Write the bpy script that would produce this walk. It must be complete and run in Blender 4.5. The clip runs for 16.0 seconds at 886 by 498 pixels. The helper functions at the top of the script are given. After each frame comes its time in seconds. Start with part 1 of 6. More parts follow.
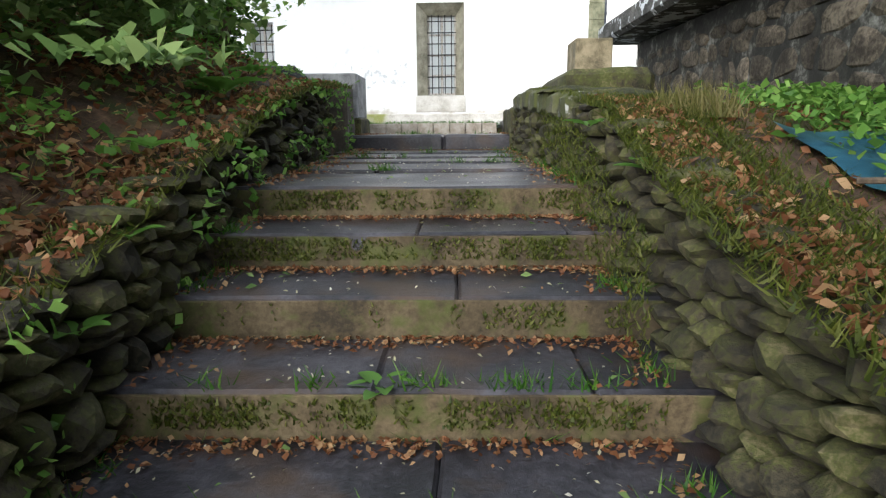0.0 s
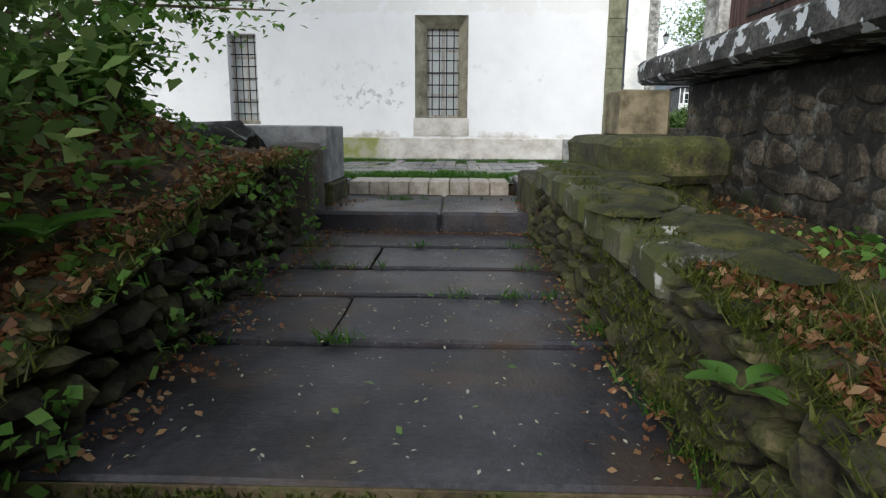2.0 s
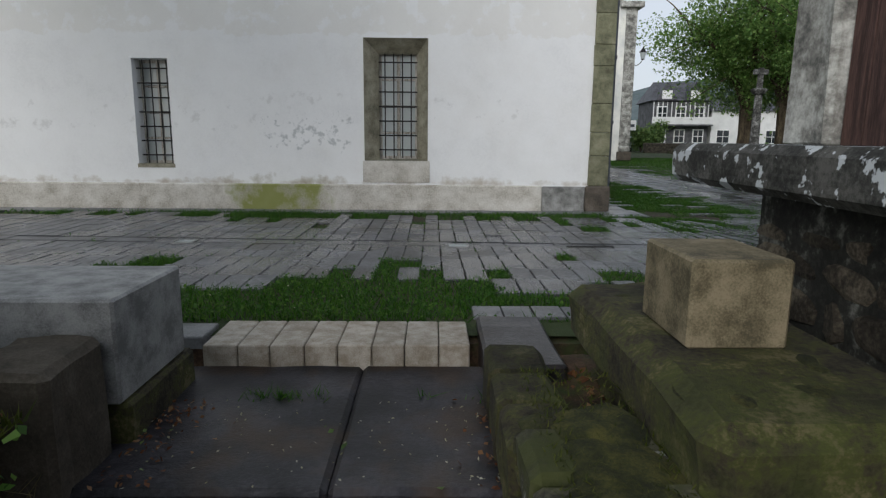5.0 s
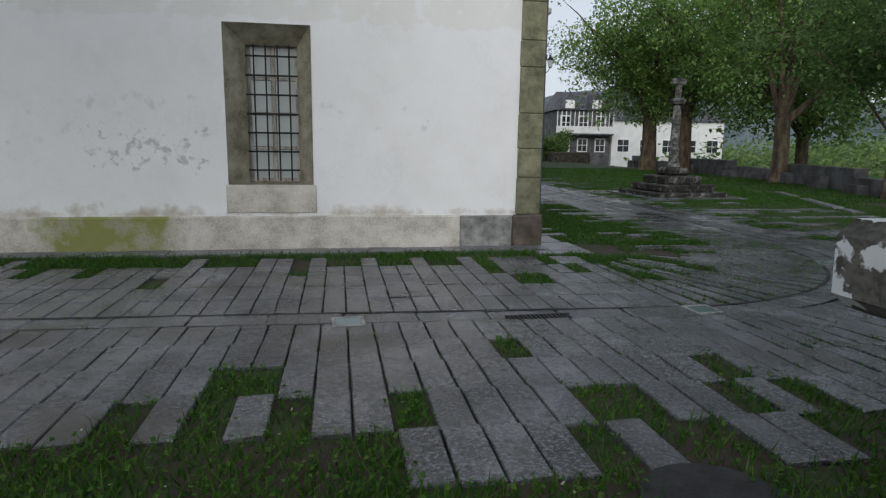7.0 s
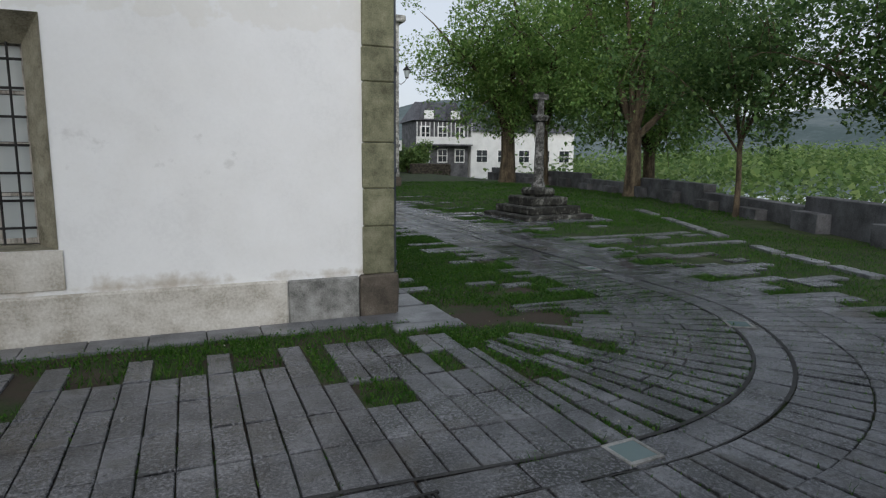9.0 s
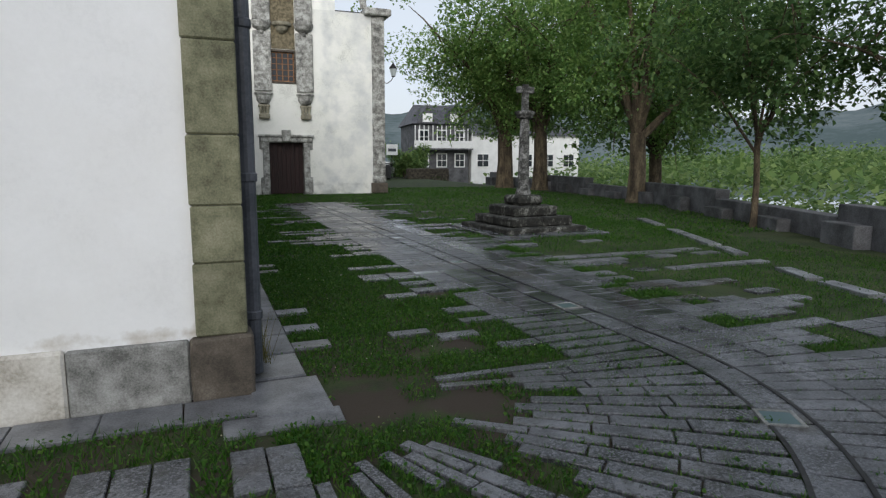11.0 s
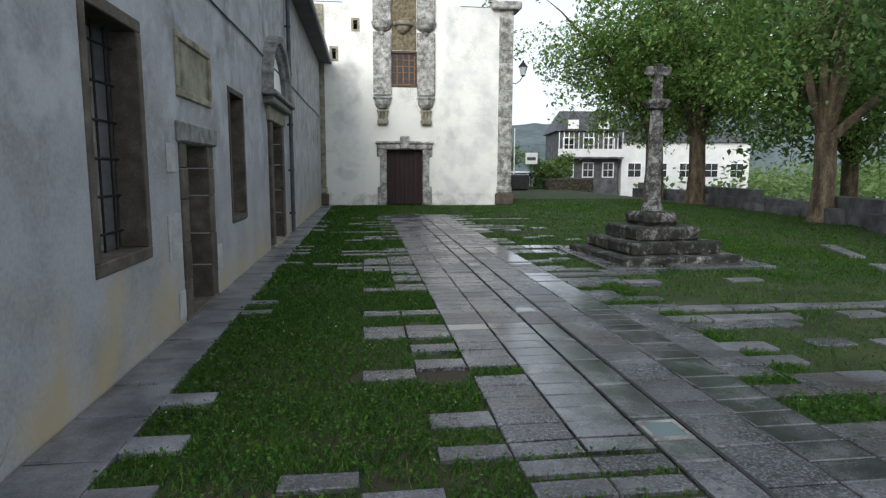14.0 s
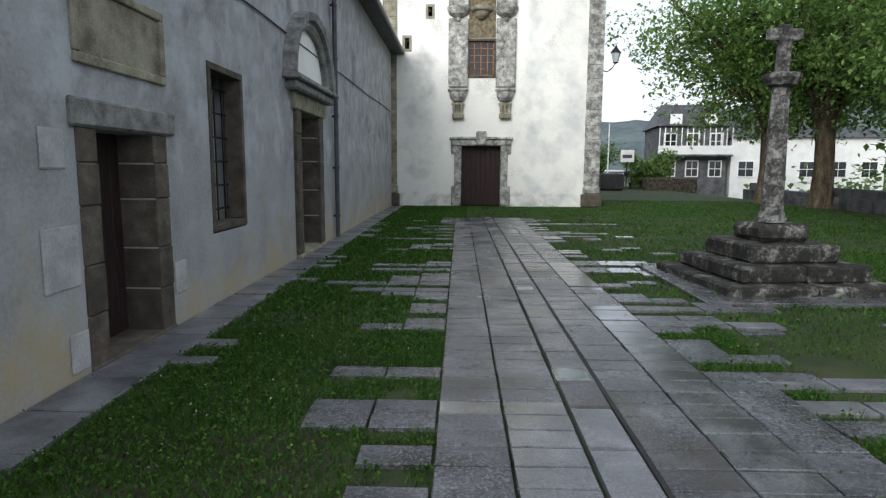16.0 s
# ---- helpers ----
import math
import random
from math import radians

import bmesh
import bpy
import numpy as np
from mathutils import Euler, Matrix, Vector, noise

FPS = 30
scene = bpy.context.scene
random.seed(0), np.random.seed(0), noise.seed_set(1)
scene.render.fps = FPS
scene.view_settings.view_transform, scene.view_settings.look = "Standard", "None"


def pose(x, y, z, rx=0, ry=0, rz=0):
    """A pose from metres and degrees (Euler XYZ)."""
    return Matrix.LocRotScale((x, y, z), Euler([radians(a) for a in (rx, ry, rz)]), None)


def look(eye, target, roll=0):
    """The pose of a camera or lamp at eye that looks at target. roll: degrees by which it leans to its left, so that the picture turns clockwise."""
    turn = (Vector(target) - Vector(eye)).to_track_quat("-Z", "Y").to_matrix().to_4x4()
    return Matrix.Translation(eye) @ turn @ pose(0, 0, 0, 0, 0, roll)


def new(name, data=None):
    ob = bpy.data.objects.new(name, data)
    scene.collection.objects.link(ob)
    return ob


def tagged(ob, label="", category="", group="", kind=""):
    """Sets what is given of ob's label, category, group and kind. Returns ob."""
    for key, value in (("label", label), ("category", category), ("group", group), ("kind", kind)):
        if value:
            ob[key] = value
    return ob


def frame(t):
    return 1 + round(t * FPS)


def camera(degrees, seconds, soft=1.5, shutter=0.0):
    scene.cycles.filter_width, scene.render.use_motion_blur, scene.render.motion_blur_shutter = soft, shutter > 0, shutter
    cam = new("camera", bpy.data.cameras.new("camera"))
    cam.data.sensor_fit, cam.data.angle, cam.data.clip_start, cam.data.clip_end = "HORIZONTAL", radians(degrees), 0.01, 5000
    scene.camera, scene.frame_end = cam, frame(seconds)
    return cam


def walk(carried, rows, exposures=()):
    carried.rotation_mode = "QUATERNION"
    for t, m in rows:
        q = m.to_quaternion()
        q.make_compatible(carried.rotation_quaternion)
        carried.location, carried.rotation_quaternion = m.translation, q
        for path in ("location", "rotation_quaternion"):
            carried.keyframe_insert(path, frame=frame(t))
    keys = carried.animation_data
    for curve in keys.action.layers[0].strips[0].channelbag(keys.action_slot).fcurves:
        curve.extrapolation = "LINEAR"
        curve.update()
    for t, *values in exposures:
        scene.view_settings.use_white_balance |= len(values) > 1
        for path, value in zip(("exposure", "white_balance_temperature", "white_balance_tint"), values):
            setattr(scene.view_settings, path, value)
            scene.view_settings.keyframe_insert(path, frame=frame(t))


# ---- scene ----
cam = camera(72.1, 16.0, soft=1.25)
PATH = [
    (0, (-0.089, -0.556, 0.088), (-0.14, 1.405, -0.3), -0.5),
    (0.5, (-0.08, -0.19, 0.221), (-0.127, 1.772, -0.167), -0.0),
    (1, (-0.094, 0.156, 0.351), (-0.145, 2.118, -0.03), 0.1),
    (1.5, (-0.079, 0.583, 0.478), (-0.137, 2.545, 0.095), 0.2),
    (2, (-0.098, 0.991, 0.608), (-0.148, 2.953, 0.222), 0.4),
    (2.5, (-0.093, 1.363, 0.686), (-0.14, 3.326, 0.308), 0.3),
    (3, (-0.045, 1.793, 0.857), (-0.087, 3.756, 0.474), 0.5),
    (3.5, (0.001, 2.156, 0.996), (-0.037, 4.119, 0.612), 0.5),
    (4, (0.053, 2.496, 1.174), (0.019, 4.459, 0.793), 0.5),
    (6.5, (0.295, 4.986, 1.313), (0.55, 6.941, 0.976), 0.7),
    (7, (0.379, 5.629, 1.392), (0.715, 7.572, 1.054), 0.8),
    (7.5, (0.476, 6.175, 1.503), (0.907, 8.1, 1.174), 0.9),
    (8, (0.636, 6.743, 1.62), (1.215, 8.63, 1.297), 1.0),
    (8.5, (0.821, 7.179, 1.716), (1.511, 9.029, 1.398), 0.9),
    (9, (1.172, 7.66, 1.72), (1.93, 9.485, 1.412), 0.6),
    (11.5, (3.363, 9.881, 1.653), (4.068, 11.731, 1.367), -0.1),
    (12, (3.762, 10.322, 1.62), (4.396, 12.198, 1.341), -0.1),
    (12.5, (4.101, 10.757, 1.573), (4.655, 12.659, 1.301), 0.0),
    (13, (4.437, 11.16, 1.582), (4.887, 13.09, 1.311), 0.1),
    (13.5, (4.727, 11.543, 1.559), (5.082, 13.493, 1.293), 0.1),
    (14, (5.01, 11.97, 1.57), (5.263, 13.937, 1.31), 0.2),
    (14.5, (5.29, 12.428, 1.581), (5.432, 14.406, 1.321), 0.2),
    (15, (5.521, 12.975, 1.556), (5.584, 14.957, 1.296), 0.2),
    (15.5, (5.742, 13.484, 1.562), (5.733, 15.467, 1.298), 0.3),
    (16, (5.941, 14.052, 1.552), (5.887, 16.034, 1.286), 0.3),
]
EXPOSURES = [(0.0, 1.5), (1.0, 1.28), (2.0, 0.65), (3.0, 0.2), (4.0, -0.07), (6.5, -0.16), (9.0, -0.14), (11.5, 0.1), (13.0, 0.4), (16.0, 0.47)]
walk(cam, [(t, look(eye, aim, roll)) for t, eye, aim, roll in PATH], EXPOSURES)

# ---- sky and sun: bright overcast evening ----
world = bpy.data.worlds.new("sky")
scene.world = world
world.use_nodes = True
_n, _l = world.node_tree.nodes, world.node_tree.links
sky = _n.new("ShaderNodeTexSky")
sky.sky_type, sky.sun_disc = "NISHITA", False
sky.sun_elevation, sky.sun_rotation = radians(23), radians(204)
sky.air_density, sky.dust_density, sky.ozone_density = 1.0, 2.0, 1.0
_hs = _n.new("ShaderNodeHueSaturation")
_hs.inputs["Saturation"].default_value = 0.45
_l.new(sky.outputs[0], _hs.inputs["Color"])
_ov = _n.new("ShaderNodeMix")  # cloud cover, evenly white
_ov.data_type = "RGBA"
_ov.inputs[0].default_value = 0.7
_l.new(_hs.outputs[0], _ov.inputs[6])
_ov.inputs[7].default_value = (4.95, 5.45, 6.2, 1)
_l.new(_ov.outputs[2], _n["Background"].inputs[0])
_n["Background"].inputs[1].default_value = 0.15
sun = new("sun", bpy.data.lights.new("sun", "SUN"))
sun.data.energy, sun.data.angle, sun.data.color = 1.7, radians(40), (1.0, 0.99, 0.975)
sun.matrix_world = look((0, 0, 30), (7, 16, 22.5))


# ---- materials ----
def mat(name, stops, scale=3.0, rough=0.85, bump=0.3, fine=40.0, rough2=None, spec=0.4, vary=0.12, metal=0.0, stretch=(1, 1, 1), thresh=None, world_space=True):
    """A two-scale noise material: colour ramp over a coarse and a fine noise, random value per object, bump."""
    m = bpy.data.materials.new(name)
    m.use_nodes = True
    n, l = m.node_tree.nodes, m.node_tree.links
    b = n["Principled BSDF"]
    b.inputs["Metallic"].default_value = metal
    b.inputs["Specular IOR Level"].default_value = spec
    if world_space:
        pos = n.new("ShaderNodeNewGeometry").outputs["Position"]
    else:
        pos = n.new("ShaderNodeTexCoord").outputs["Object"]
    mp = n.new("ShaderNodeMapping")
    mp.inputs["Scale"].default_value = stretch
    l.new(pos, mp.inputs[0])
    a = n.new("ShaderNodeTexNoise")
    a.inputs["Scale"].default_value, a.inputs["Detail"].default_value, a.inputs["Roughness"].default_value = scale, 6, 0.62
    f = n.new("ShaderNodeTexNoise")
    f.inputs["Scale"].default_value, f.inputs["Detail"].default_value, f.inputs["Roughness"].default_value = fine, 5, 0.7
    l.new(mp.outputs[0], a.inputs[0]), l.new(mp.outputs[0], f.inputs[0])
    mix = n.new("ShaderNodeMix")
    mix.inputs[0].default_value = 0.38
    l.new(a.outputs[0], mix.inputs[2]), l.new(f.outputs[0], mix.inputs[3])
    ramp = n.new("ShaderNodeValToRGB")
    e = ramp.color_ramp.elements
    while len(e) < len(stops):
        e.new(0.5)
    for k, (p, c) in enumerate(stops):
        e[k].position, e[k].color = 0.5 + (p - 0.5) * 0.6, (*c, 1)
    l.new(mix.outputs[0], ramp.inputs[0])
    info = n.new("ShaderNodeObjectInfo")
    mr = n.new("ShaderNodeMapRange")
    mr.inputs[3].default_value, mr.inputs[4].default_value = 1 - vary, 1 + vary
    l.new(info.outputs["Random"], mr.inputs[0])
    hsv = n.new("ShaderNodeHueSaturation")
    l.new(ramp.outputs[0], hsv.inputs["Color"]), l.new(mr.outputs[0], hsv.inputs["Value"])
    l.new(hsv.outputs[0], b.inputs["Base Color"])
    if rough2 is None:
        b.inputs["Roughness"].default_value = rough
    else:
        w = n.new("ShaderNodeTexNoise")
        w.inputs["Scale"].default_value, w.inputs["Detail"].default_value = 0.9, 4
        l.new(pos, w.inputs[0])
        wr = n.new("ShaderNodeMapRange")
        wr.inputs[1].default_value, wr.inputs[2].default_value = 0.44, 0.56
        wr.inputs[3].default_value, wr.inputs[4].default_value = rough, rough2
        l.new(w.outputs[0], wr.inputs[0]), l.new(wr.outputs[0], b.inputs["Roughness"])
    if bump:
        bp = n.new("ShaderNodeBump")
        bp.inputs["Strength"].default_value, bp.inputs["Distance"].default_value = bump, 0.02
        l.new(mix.outputs[0], bp.inputs["Height"]), l.new(bp.outputs[0], b.inputs["Normal"])
    return m


def overlay(m, colour, lo, hi, scale=1.5, z=None, x=None, y=None, soft=0.25, detail=6, amount=1.0, rough=None):
    """Lays a patchy second colour over a material's base colour: noise between lo and hi, kept to a box in the world if one is given."""
    n, l = m.node_tree.nodes, m.node_tree.links
    b = n["Principled BSDF"]
    src = b.inputs["Base Color"].links[0].from_socket
    geo = n.new("ShaderNodeNewGeometry")
    t = n.new("ShaderNodeTexNoise")
    t.inputs["Scale"].default_value, t.inputs["Detail"].default_value, t.inputs["Roughness"].default_value = scale, detail, 0.6
    l.new(geo.outputs["Position"], t.inputs[0])
    fac = t.outputs[0]

    def rng(sock, a, c, o0, o1):
        k = n.new("ShaderNodeMapRange")
        k.inputs[1].default_value, k.inputs[2].default_value, k.inputs[3].default_value, k.inputs[4].default_value = a, c, o0, o1
        l.new(sock, k.inputs[0])
        return k.outputs[0]

    def maths(op, p, q):
        k = n.new("ShaderNodeMath")
        k.operation = op
        for i, v in enumerate((p, q)):
            if isinstance(v, float):
                k.inputs[i].default_value = v
            else:
                l.new(v, k.inputs[i])
        return k.outputs[0]

    sep = n.new("ShaderNodeSeparateXYZ")
    l.new(geo.outputs["Position"], sep.inputs[0])
    for axis, box in enumerate((x, y, z)):
        if box:
            rise = rng(sep.outputs[axis], box[0] - soft, box[0] + soft, -0.5, 0.0)
            fall = rng(sep.outputs[axis], box[1] - soft, box[1] + soft, 0.0, -0.5)
            fac = maths("ADD", maths("ADD", fac, rise), fall)
    fac = maths("MULTIPLY", rng(fac, lo, hi, 0.0, 1.0), float(amount))
    mix = n.new("ShaderNodeMix")
    mix.data_type = "RGBA"
    l.new(fac, mix.inputs[0]), l.new(src, mix.inputs[6])
    mix.inputs[7].default_value = (*colour, 1)
    l.new(mix.outputs[2], b.inputs["Base Color"])
    return m


plaster_south = mat("plaster_south", [(0.25, (0.8, 0.805, 0.81)), (0.45, (0.85, 0.855, 0.86)), (0.7, (0.88, 0.885, 0.89))], 1.6, 0.9, 0.12, 30)
overlay(plaster_south, (0.42, 0.44, 0.45), 0.54, 0.63, 8.0, x=(-3.1, -0.9), z=(0.8, 1.9), soft=0.35, amount=0.75)
overlay(plaster_south, (0.5, 0.5, 0.49), 0.58, 0.66, 4.0, x=(-8.0, 2.0), z=(0.9, 2.4), soft=0.5, amount=0.4)
overlay(plaster_south, (0.66, 0.64, 0.6), 0.52, 0.7, 0.9, amount=0.2)
overlay(plaster_south, (0.66, 0.63, 0.56), 0.4, 0.46, 3.0, z=(2.85, 30.0), soft=0.12, amount=0.3)
overlay(plaster_south, (0.33, 0.27, 0.19), 0.4, 0.6, 2.6, z=(0.3, 0.62), soft=0.16, amount=0.7)
overlay(plaster_south, (0.27, 0.23, 0.14), 0.3, 0.55, 3.5, x=(-3.1, -1.4), z=(0.35, 0.62), soft=0.2, amount=0.8)
overlay(plaster_south, (0.17, 0.2, 0.03), 0.3, 0.55, 3.0, x=(-3.1, -1.7), z=(-0.1, 0.45), soft=0.25, amount=0.85)
# pale plaster with the east side's shade put into its darker grey
plaster_east_shaded = mat("plaster_east_shaded", [(0.3, (0.26, 0.26, 0.255)), (0.5, (0.335, 0.343, 0.355)), (0.7, (0.4, 0.413, 0.432))], 1.2, 0.9, 0.14, 30)
overlay(plaster_east_shaded, (0.42, 0.34, 0.2), 0.32, 0.6, 2.0, z=(-1.0, 1.0), soft=0.9, amount=0.8)
overlay(plaster_east_shaded, (0.58, 0.61, 0.66), 0.46, 0.6, 2.2, z=(1.2, 6.0), soft=0.6, amount=0.4)
overlay(plaster_east_shaded, (0.12, 0.12, 0.115), 0.56, 0.68, 1.4, z=(1.6, 6.0), soft=0.8, amount=0.6)
plaster_church = mat("plaster_church", [(0.22, (0.55, 0.55, 0.5)), (0.42, (0.82, 0.82, 0.76)), (0.65, (0.88, 0.87, 0.82))], 0.8, 0.9, 0.1, 18)
overlay(plaster_church, (0.36, 0.37, 0.36), 0.42, 0.66, 0.8, x=(3.2, 5.5), z=(0.5, 6.5), soft=0.8, amount=0.75)
overlay(plaster_church, (0.2, 0.2, 0.18), 0.45, 0.7, 1.5, z=(-1.0, 0.75), soft=0.3, amount=0.7)
overlay(plaster_church, (0.45, 0.47, 0.49), 0.42, 0.66, 1.0, x=(8.1, 11.6), soft=0.6, amount=0.6)
stone_trim = mat("stone_trim", [(0.3, (0.13, 0.12, 0.085)), (0.5, (0.27, 0.25, 0.185)), (0.7, (0.38, 0.36, 0.28))], 4, 0.85, 0.4, 60)
stone_quoin = mat("stone_quoin", [(0.3, (0.08, 0.08, 0.05)), (0.5, (0.17, 0.17, 0.105)), (0.72, (0.27, 0.26, 0.18))], 5, 0.85, 0.4, 70, vary=0.18)
stone_brown = mat("stone_brown", [(0.3, (0.05, 0.042, 0.033)), (0.55, (0.1, 0.084, 0.067)), (0.75, (0.165, 0.142, 0.115))], 5, 0.85, 0.4, 70, vary=0.2)
stone_grey = mat("stone_grey", [(0.3, (0.1, 0.1, 0.095)), (0.5, (0.22, 0.22, 0.21)), (0.7, (0.34, 0.34, 0.33))], 6, 0.85, 0.4, 80)
stone_lichen = mat("stone_lichen", [(0.34, (0.1, 0.1, 0.095)), (0.47, (0.24, 0.235, 0.215)), (0.58, (0.4, 0.4, 0.375)), (0.7, (0.56, 0.56, 0.53))], 3.5, 0.88, 0.4, 22)
stone_cross = mat("stone_cross", [(0.36, (0.02, 0.02, 0.018)), (0.48, (0.06, 0.06, 0.055)), (0.6, (0.17, 0.17, 0.165)), (0.74, (0.3, 0.3, 0.29))], 6, 0.88, 0.5, 26)
stone_cross_base = mat("stone_cross_base", [(0.4, (0.014, 0.014, 0.012)), (0.54, (0.035, 0.035, 0.03)), (0.66, (0.15, 0.15, 0.135)), (0.78, (0.3, 0.3, 0.28))], 5, 0.88, 0.5, 22)
granite_new = mat("granite_new", [(0.35, (0.15, 0.152, 0.155)), (0.5, (0.25, 0.253, 0.257)), (0.65, (0.33, 0.333, 0.337))], 8, 0.7, 0.15, 160)
granite_gold = mat("granite_gold", [(0.35, (0.07, 0.06, 0.035)), (0.5, (0.15, 0.125, 0.075)), (0.65, (0.24, 0.2, 0.13))], 8, 0.8, 0.2, 120)
granite_pink = mat("granite_pink", [(0.35, (0.26, 0.22, 0.17)), (0.5, (0.36, 0.32, 0.27)), (0.65, (0.46, 0.42, 0.37))], 12, 0.75, 0.25, 150)
slab_mat = mat("granite_slab", [(0.33, (0.018, 0.019, 0.022)), (0.5, (0.064, 0.066, 0.075)), (0.68, (0.155, 0.158, 0.174))], 2.5, 0.36, 0.45, 130, rough2=0.1, vary=0.32, spec=0.5)
overlay(slab_mat, (0.23, 0.233, 0.25), 0.5, 0.6, 50.0, amount=0.55, detail=8)
overlay(slab_mat, (0.012, 0.012, 0.012), 0.54, 0.64, 22.0, amount=0.65, detail=8)
overlay(slab_mat, (0.03, 0.03, 0.025), 0.54, 0.68, 5.0, amount=0.7)
overlay(slab_mat, (0.05, 0.042, 0.032), 0.56, 0.66, 0.8, amount=0.7)
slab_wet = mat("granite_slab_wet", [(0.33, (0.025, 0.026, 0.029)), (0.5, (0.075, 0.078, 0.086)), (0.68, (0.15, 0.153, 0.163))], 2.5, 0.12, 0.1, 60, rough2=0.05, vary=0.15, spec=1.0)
slab_pale = mat("granite_slab_pale", [(0.33, (0.08, 0.082, 0.09)), (0.5, (0.16, 0.164, 0.176)), (0.68, (0.25, 0.255, 0.27))], 3, 0.5, 0.25, 60, rough2=0.3, vary=0.15)
step_stone = mat("step_stone", [(0.34, (0.007, 0.007, 0.009)), (0.5, (0.02, 0.019, 0.024)), (0.68, (0.048, 0.046, 0.054))], 3, 0.5, 0.45, 45, rough2=0.34, vary=0.15, spec=0.35)
overlay(step_stone, (0.05, 0.03, 0.018), 0.5, 0.64, 2.4, amount=0.8)
riser_stone = mat("riser_stone", [(0.34, (0.022, 0.016, 0.008)), (0.5, (0.058, 0.042, 0.021)), (0.68, (0.1, 0.077, 0.043))], 4, 0.85, 0.5, 50, vary=0.15)
moss = mat("moss", [(0.36, (0.012, 0.015, 0.004)), (0.5, (0.03, 0.034, 0.007)), (0.66, (0.075, 0.07, 0.016))], 9, 0.95, 0.9, 90)
moss_stone = mat("moss_stone", [(0.34, (0.01, 0.009, 0.005)), (0.46, (0.032, 0.027, 0.015)), (0.56, (0.04, 0.044, 0.01)), (0.7, (0.1, 0.085, 0.044))], 6, 0.92, 0.9, 55, vary=0.4)
overlay(riser_stone, (0.045, 0.06, 0.008), 0.5, 0.62, 7.0, amount=0.7)
soil = mat("soil", [(0.34, (0.02, 0.013, 0.008)), (0.52, (0.065, 0.036, 0.02)), (0.7, (0.14, 0.085, 0.05))], 5, 0.95, 0.9, 70)
overlay(soil, (0.035, 0.055, 0.012), 0.5, 0.62, 2.2)
earth = mat("earth_grass", [(0.34, (0.014, 0.022, 0.006)), (0.5, (0.03, 0.048, 0.012)), (0.68, (0.05, 0.06, 0.022))], 1.3, 0.95, 0.8, 60)
overlay(earth, (0.045, 0.034, 0.024), 0.45, 0.55, 1.6, x=(-4.0, 6.0), y=(7.0, 17.9), soft=0.4)
overlay(earth, (0.05, 0.04, 0.03), 0.6, 0.7, 1.1)
rendered_base = mat("rendered_base", [(0.32, (0.32, 0.295, 0.25)), (0.5, (0.48, 0.455, 0.41)), (0.7, (0.6, 0.58, 0.54))], 3, 0.9, 0.2, 40)
overlay(rendered_base, (0.2, 0.22, 0.04), 0.3, 0.5, 3.0, x=(-3.4, -1.6), soft=0.3, amount=0.9)
wood_door = mat("wood_door", [(0.35, (0.012, 0.006, 0.006)), (0.5, (0.026, 0.012, 0.011)), (0.65, (0.042, 0.02, 0.018))], 4, 0.7, 0.3, 30, stretch=(6, 6, 0.7))
wood_granary = mat("wood_granary", [(0.35, (0.03, 0.015, 0.012)), (0.5, (0.06, 0.032, 0.028)), (0.65, (0.1, 0.055, 0.045))], 4, 0.8, 0.4, 30, stretch=(6, 6, 0.6), vary=0.3)
wood_window = mat("wood_window", [(0.35, (0.22, 0.2, 0.17)), (0.5, (0.42, 0.39, 0.35)), (0.65, (0.55, 0.52, 0.48))], 6, 0.7, 0.2, 50, stretch=(4, 4, 0.6))
iron = mat("iron", [(0.35, (0.015, 0.015, 0.016)), (0.6, (0.035, 0.034, 0.034))], 10, 0.55, 0.1, 60, metal=0.6)
rust_iron = mat("rust_iron", [(0.35, (0.05, 0.03, 0.02)), (0.6, (0.12, 0.07, 0.045))], 8, 0.7, 0.3, 60, metal=0.3)
pipe_paint = mat("pipe_paint", [(0.35, (0.04, 0.045, 0.055)), (0.6, (0.075, 0.08, 0.095))], 4, 0.4, 0.05, 40)
# near-black colour that stands for the shade indoors
dark_room = mat("interior_shade", [(0.3, (0.008, 0.008, 0.01)), (0.7, (0.02, 0.02, 0.022))], 2, 0.9, 0)
bark = mat("bark", [(0.34, (0.04, 0.03, 0.02)), (0.5, (0.1, 0.075, 0.05)), (0.68, (0.2, 0.16, 0.1))], 4, 0.9, 0.9, 30, stretch=(1, 1, 0.3))
roof_slate = mat("roof_slate", [(0.35, (0.03, 0.03, 0.035)), (0.6, (0.08, 0.08, 0.09))], 2, 0.6, 0.2, 20)
white_paint = mat("white_paint", [(0.3, (0.7, 0.7, 0.68)), (0.6, (0.82, 0.82, 0.8))], 1.5, 0.7, 0.05, 20)
ledge_stone = mat("ledge_stone", [(0.36, (0.02, 0.02, 0.018)), (0.5, (0.05, 0.05, 0.046)), (0.68, (0.11, 0.108, 0.1))], 5, 0.85, 0.5, 40)
overlay(ledge_stone, (0.5, 0.53, 0.56), 0.56, 0.58, 6.5, detail=4)
masonry_dark = mat("masonry_dark", [(0.34, (0.018, 0.014, 0.01)), (0.5, (0.055, 0.046, 0.034)), (0.68, (0.13, 0.11, 0.082))], 5, 0.9, 0.6, 40, vary=0.45)
overlay(masonry_dark, (0.02, 0.032, 0.006), 0.5, 0.62, 2.0, z=(-1.0, 0.4), soft=0.3)
cap_lichen = mat("cap_lichen", [(0.34, (0.02, 0.02, 0.014)), (0.5, (0.06, 0.058, 0.04)), (0.68, (0.13, 0.12, 0.08))], 6, 0.92, 0.7, 50, vary=0.25)
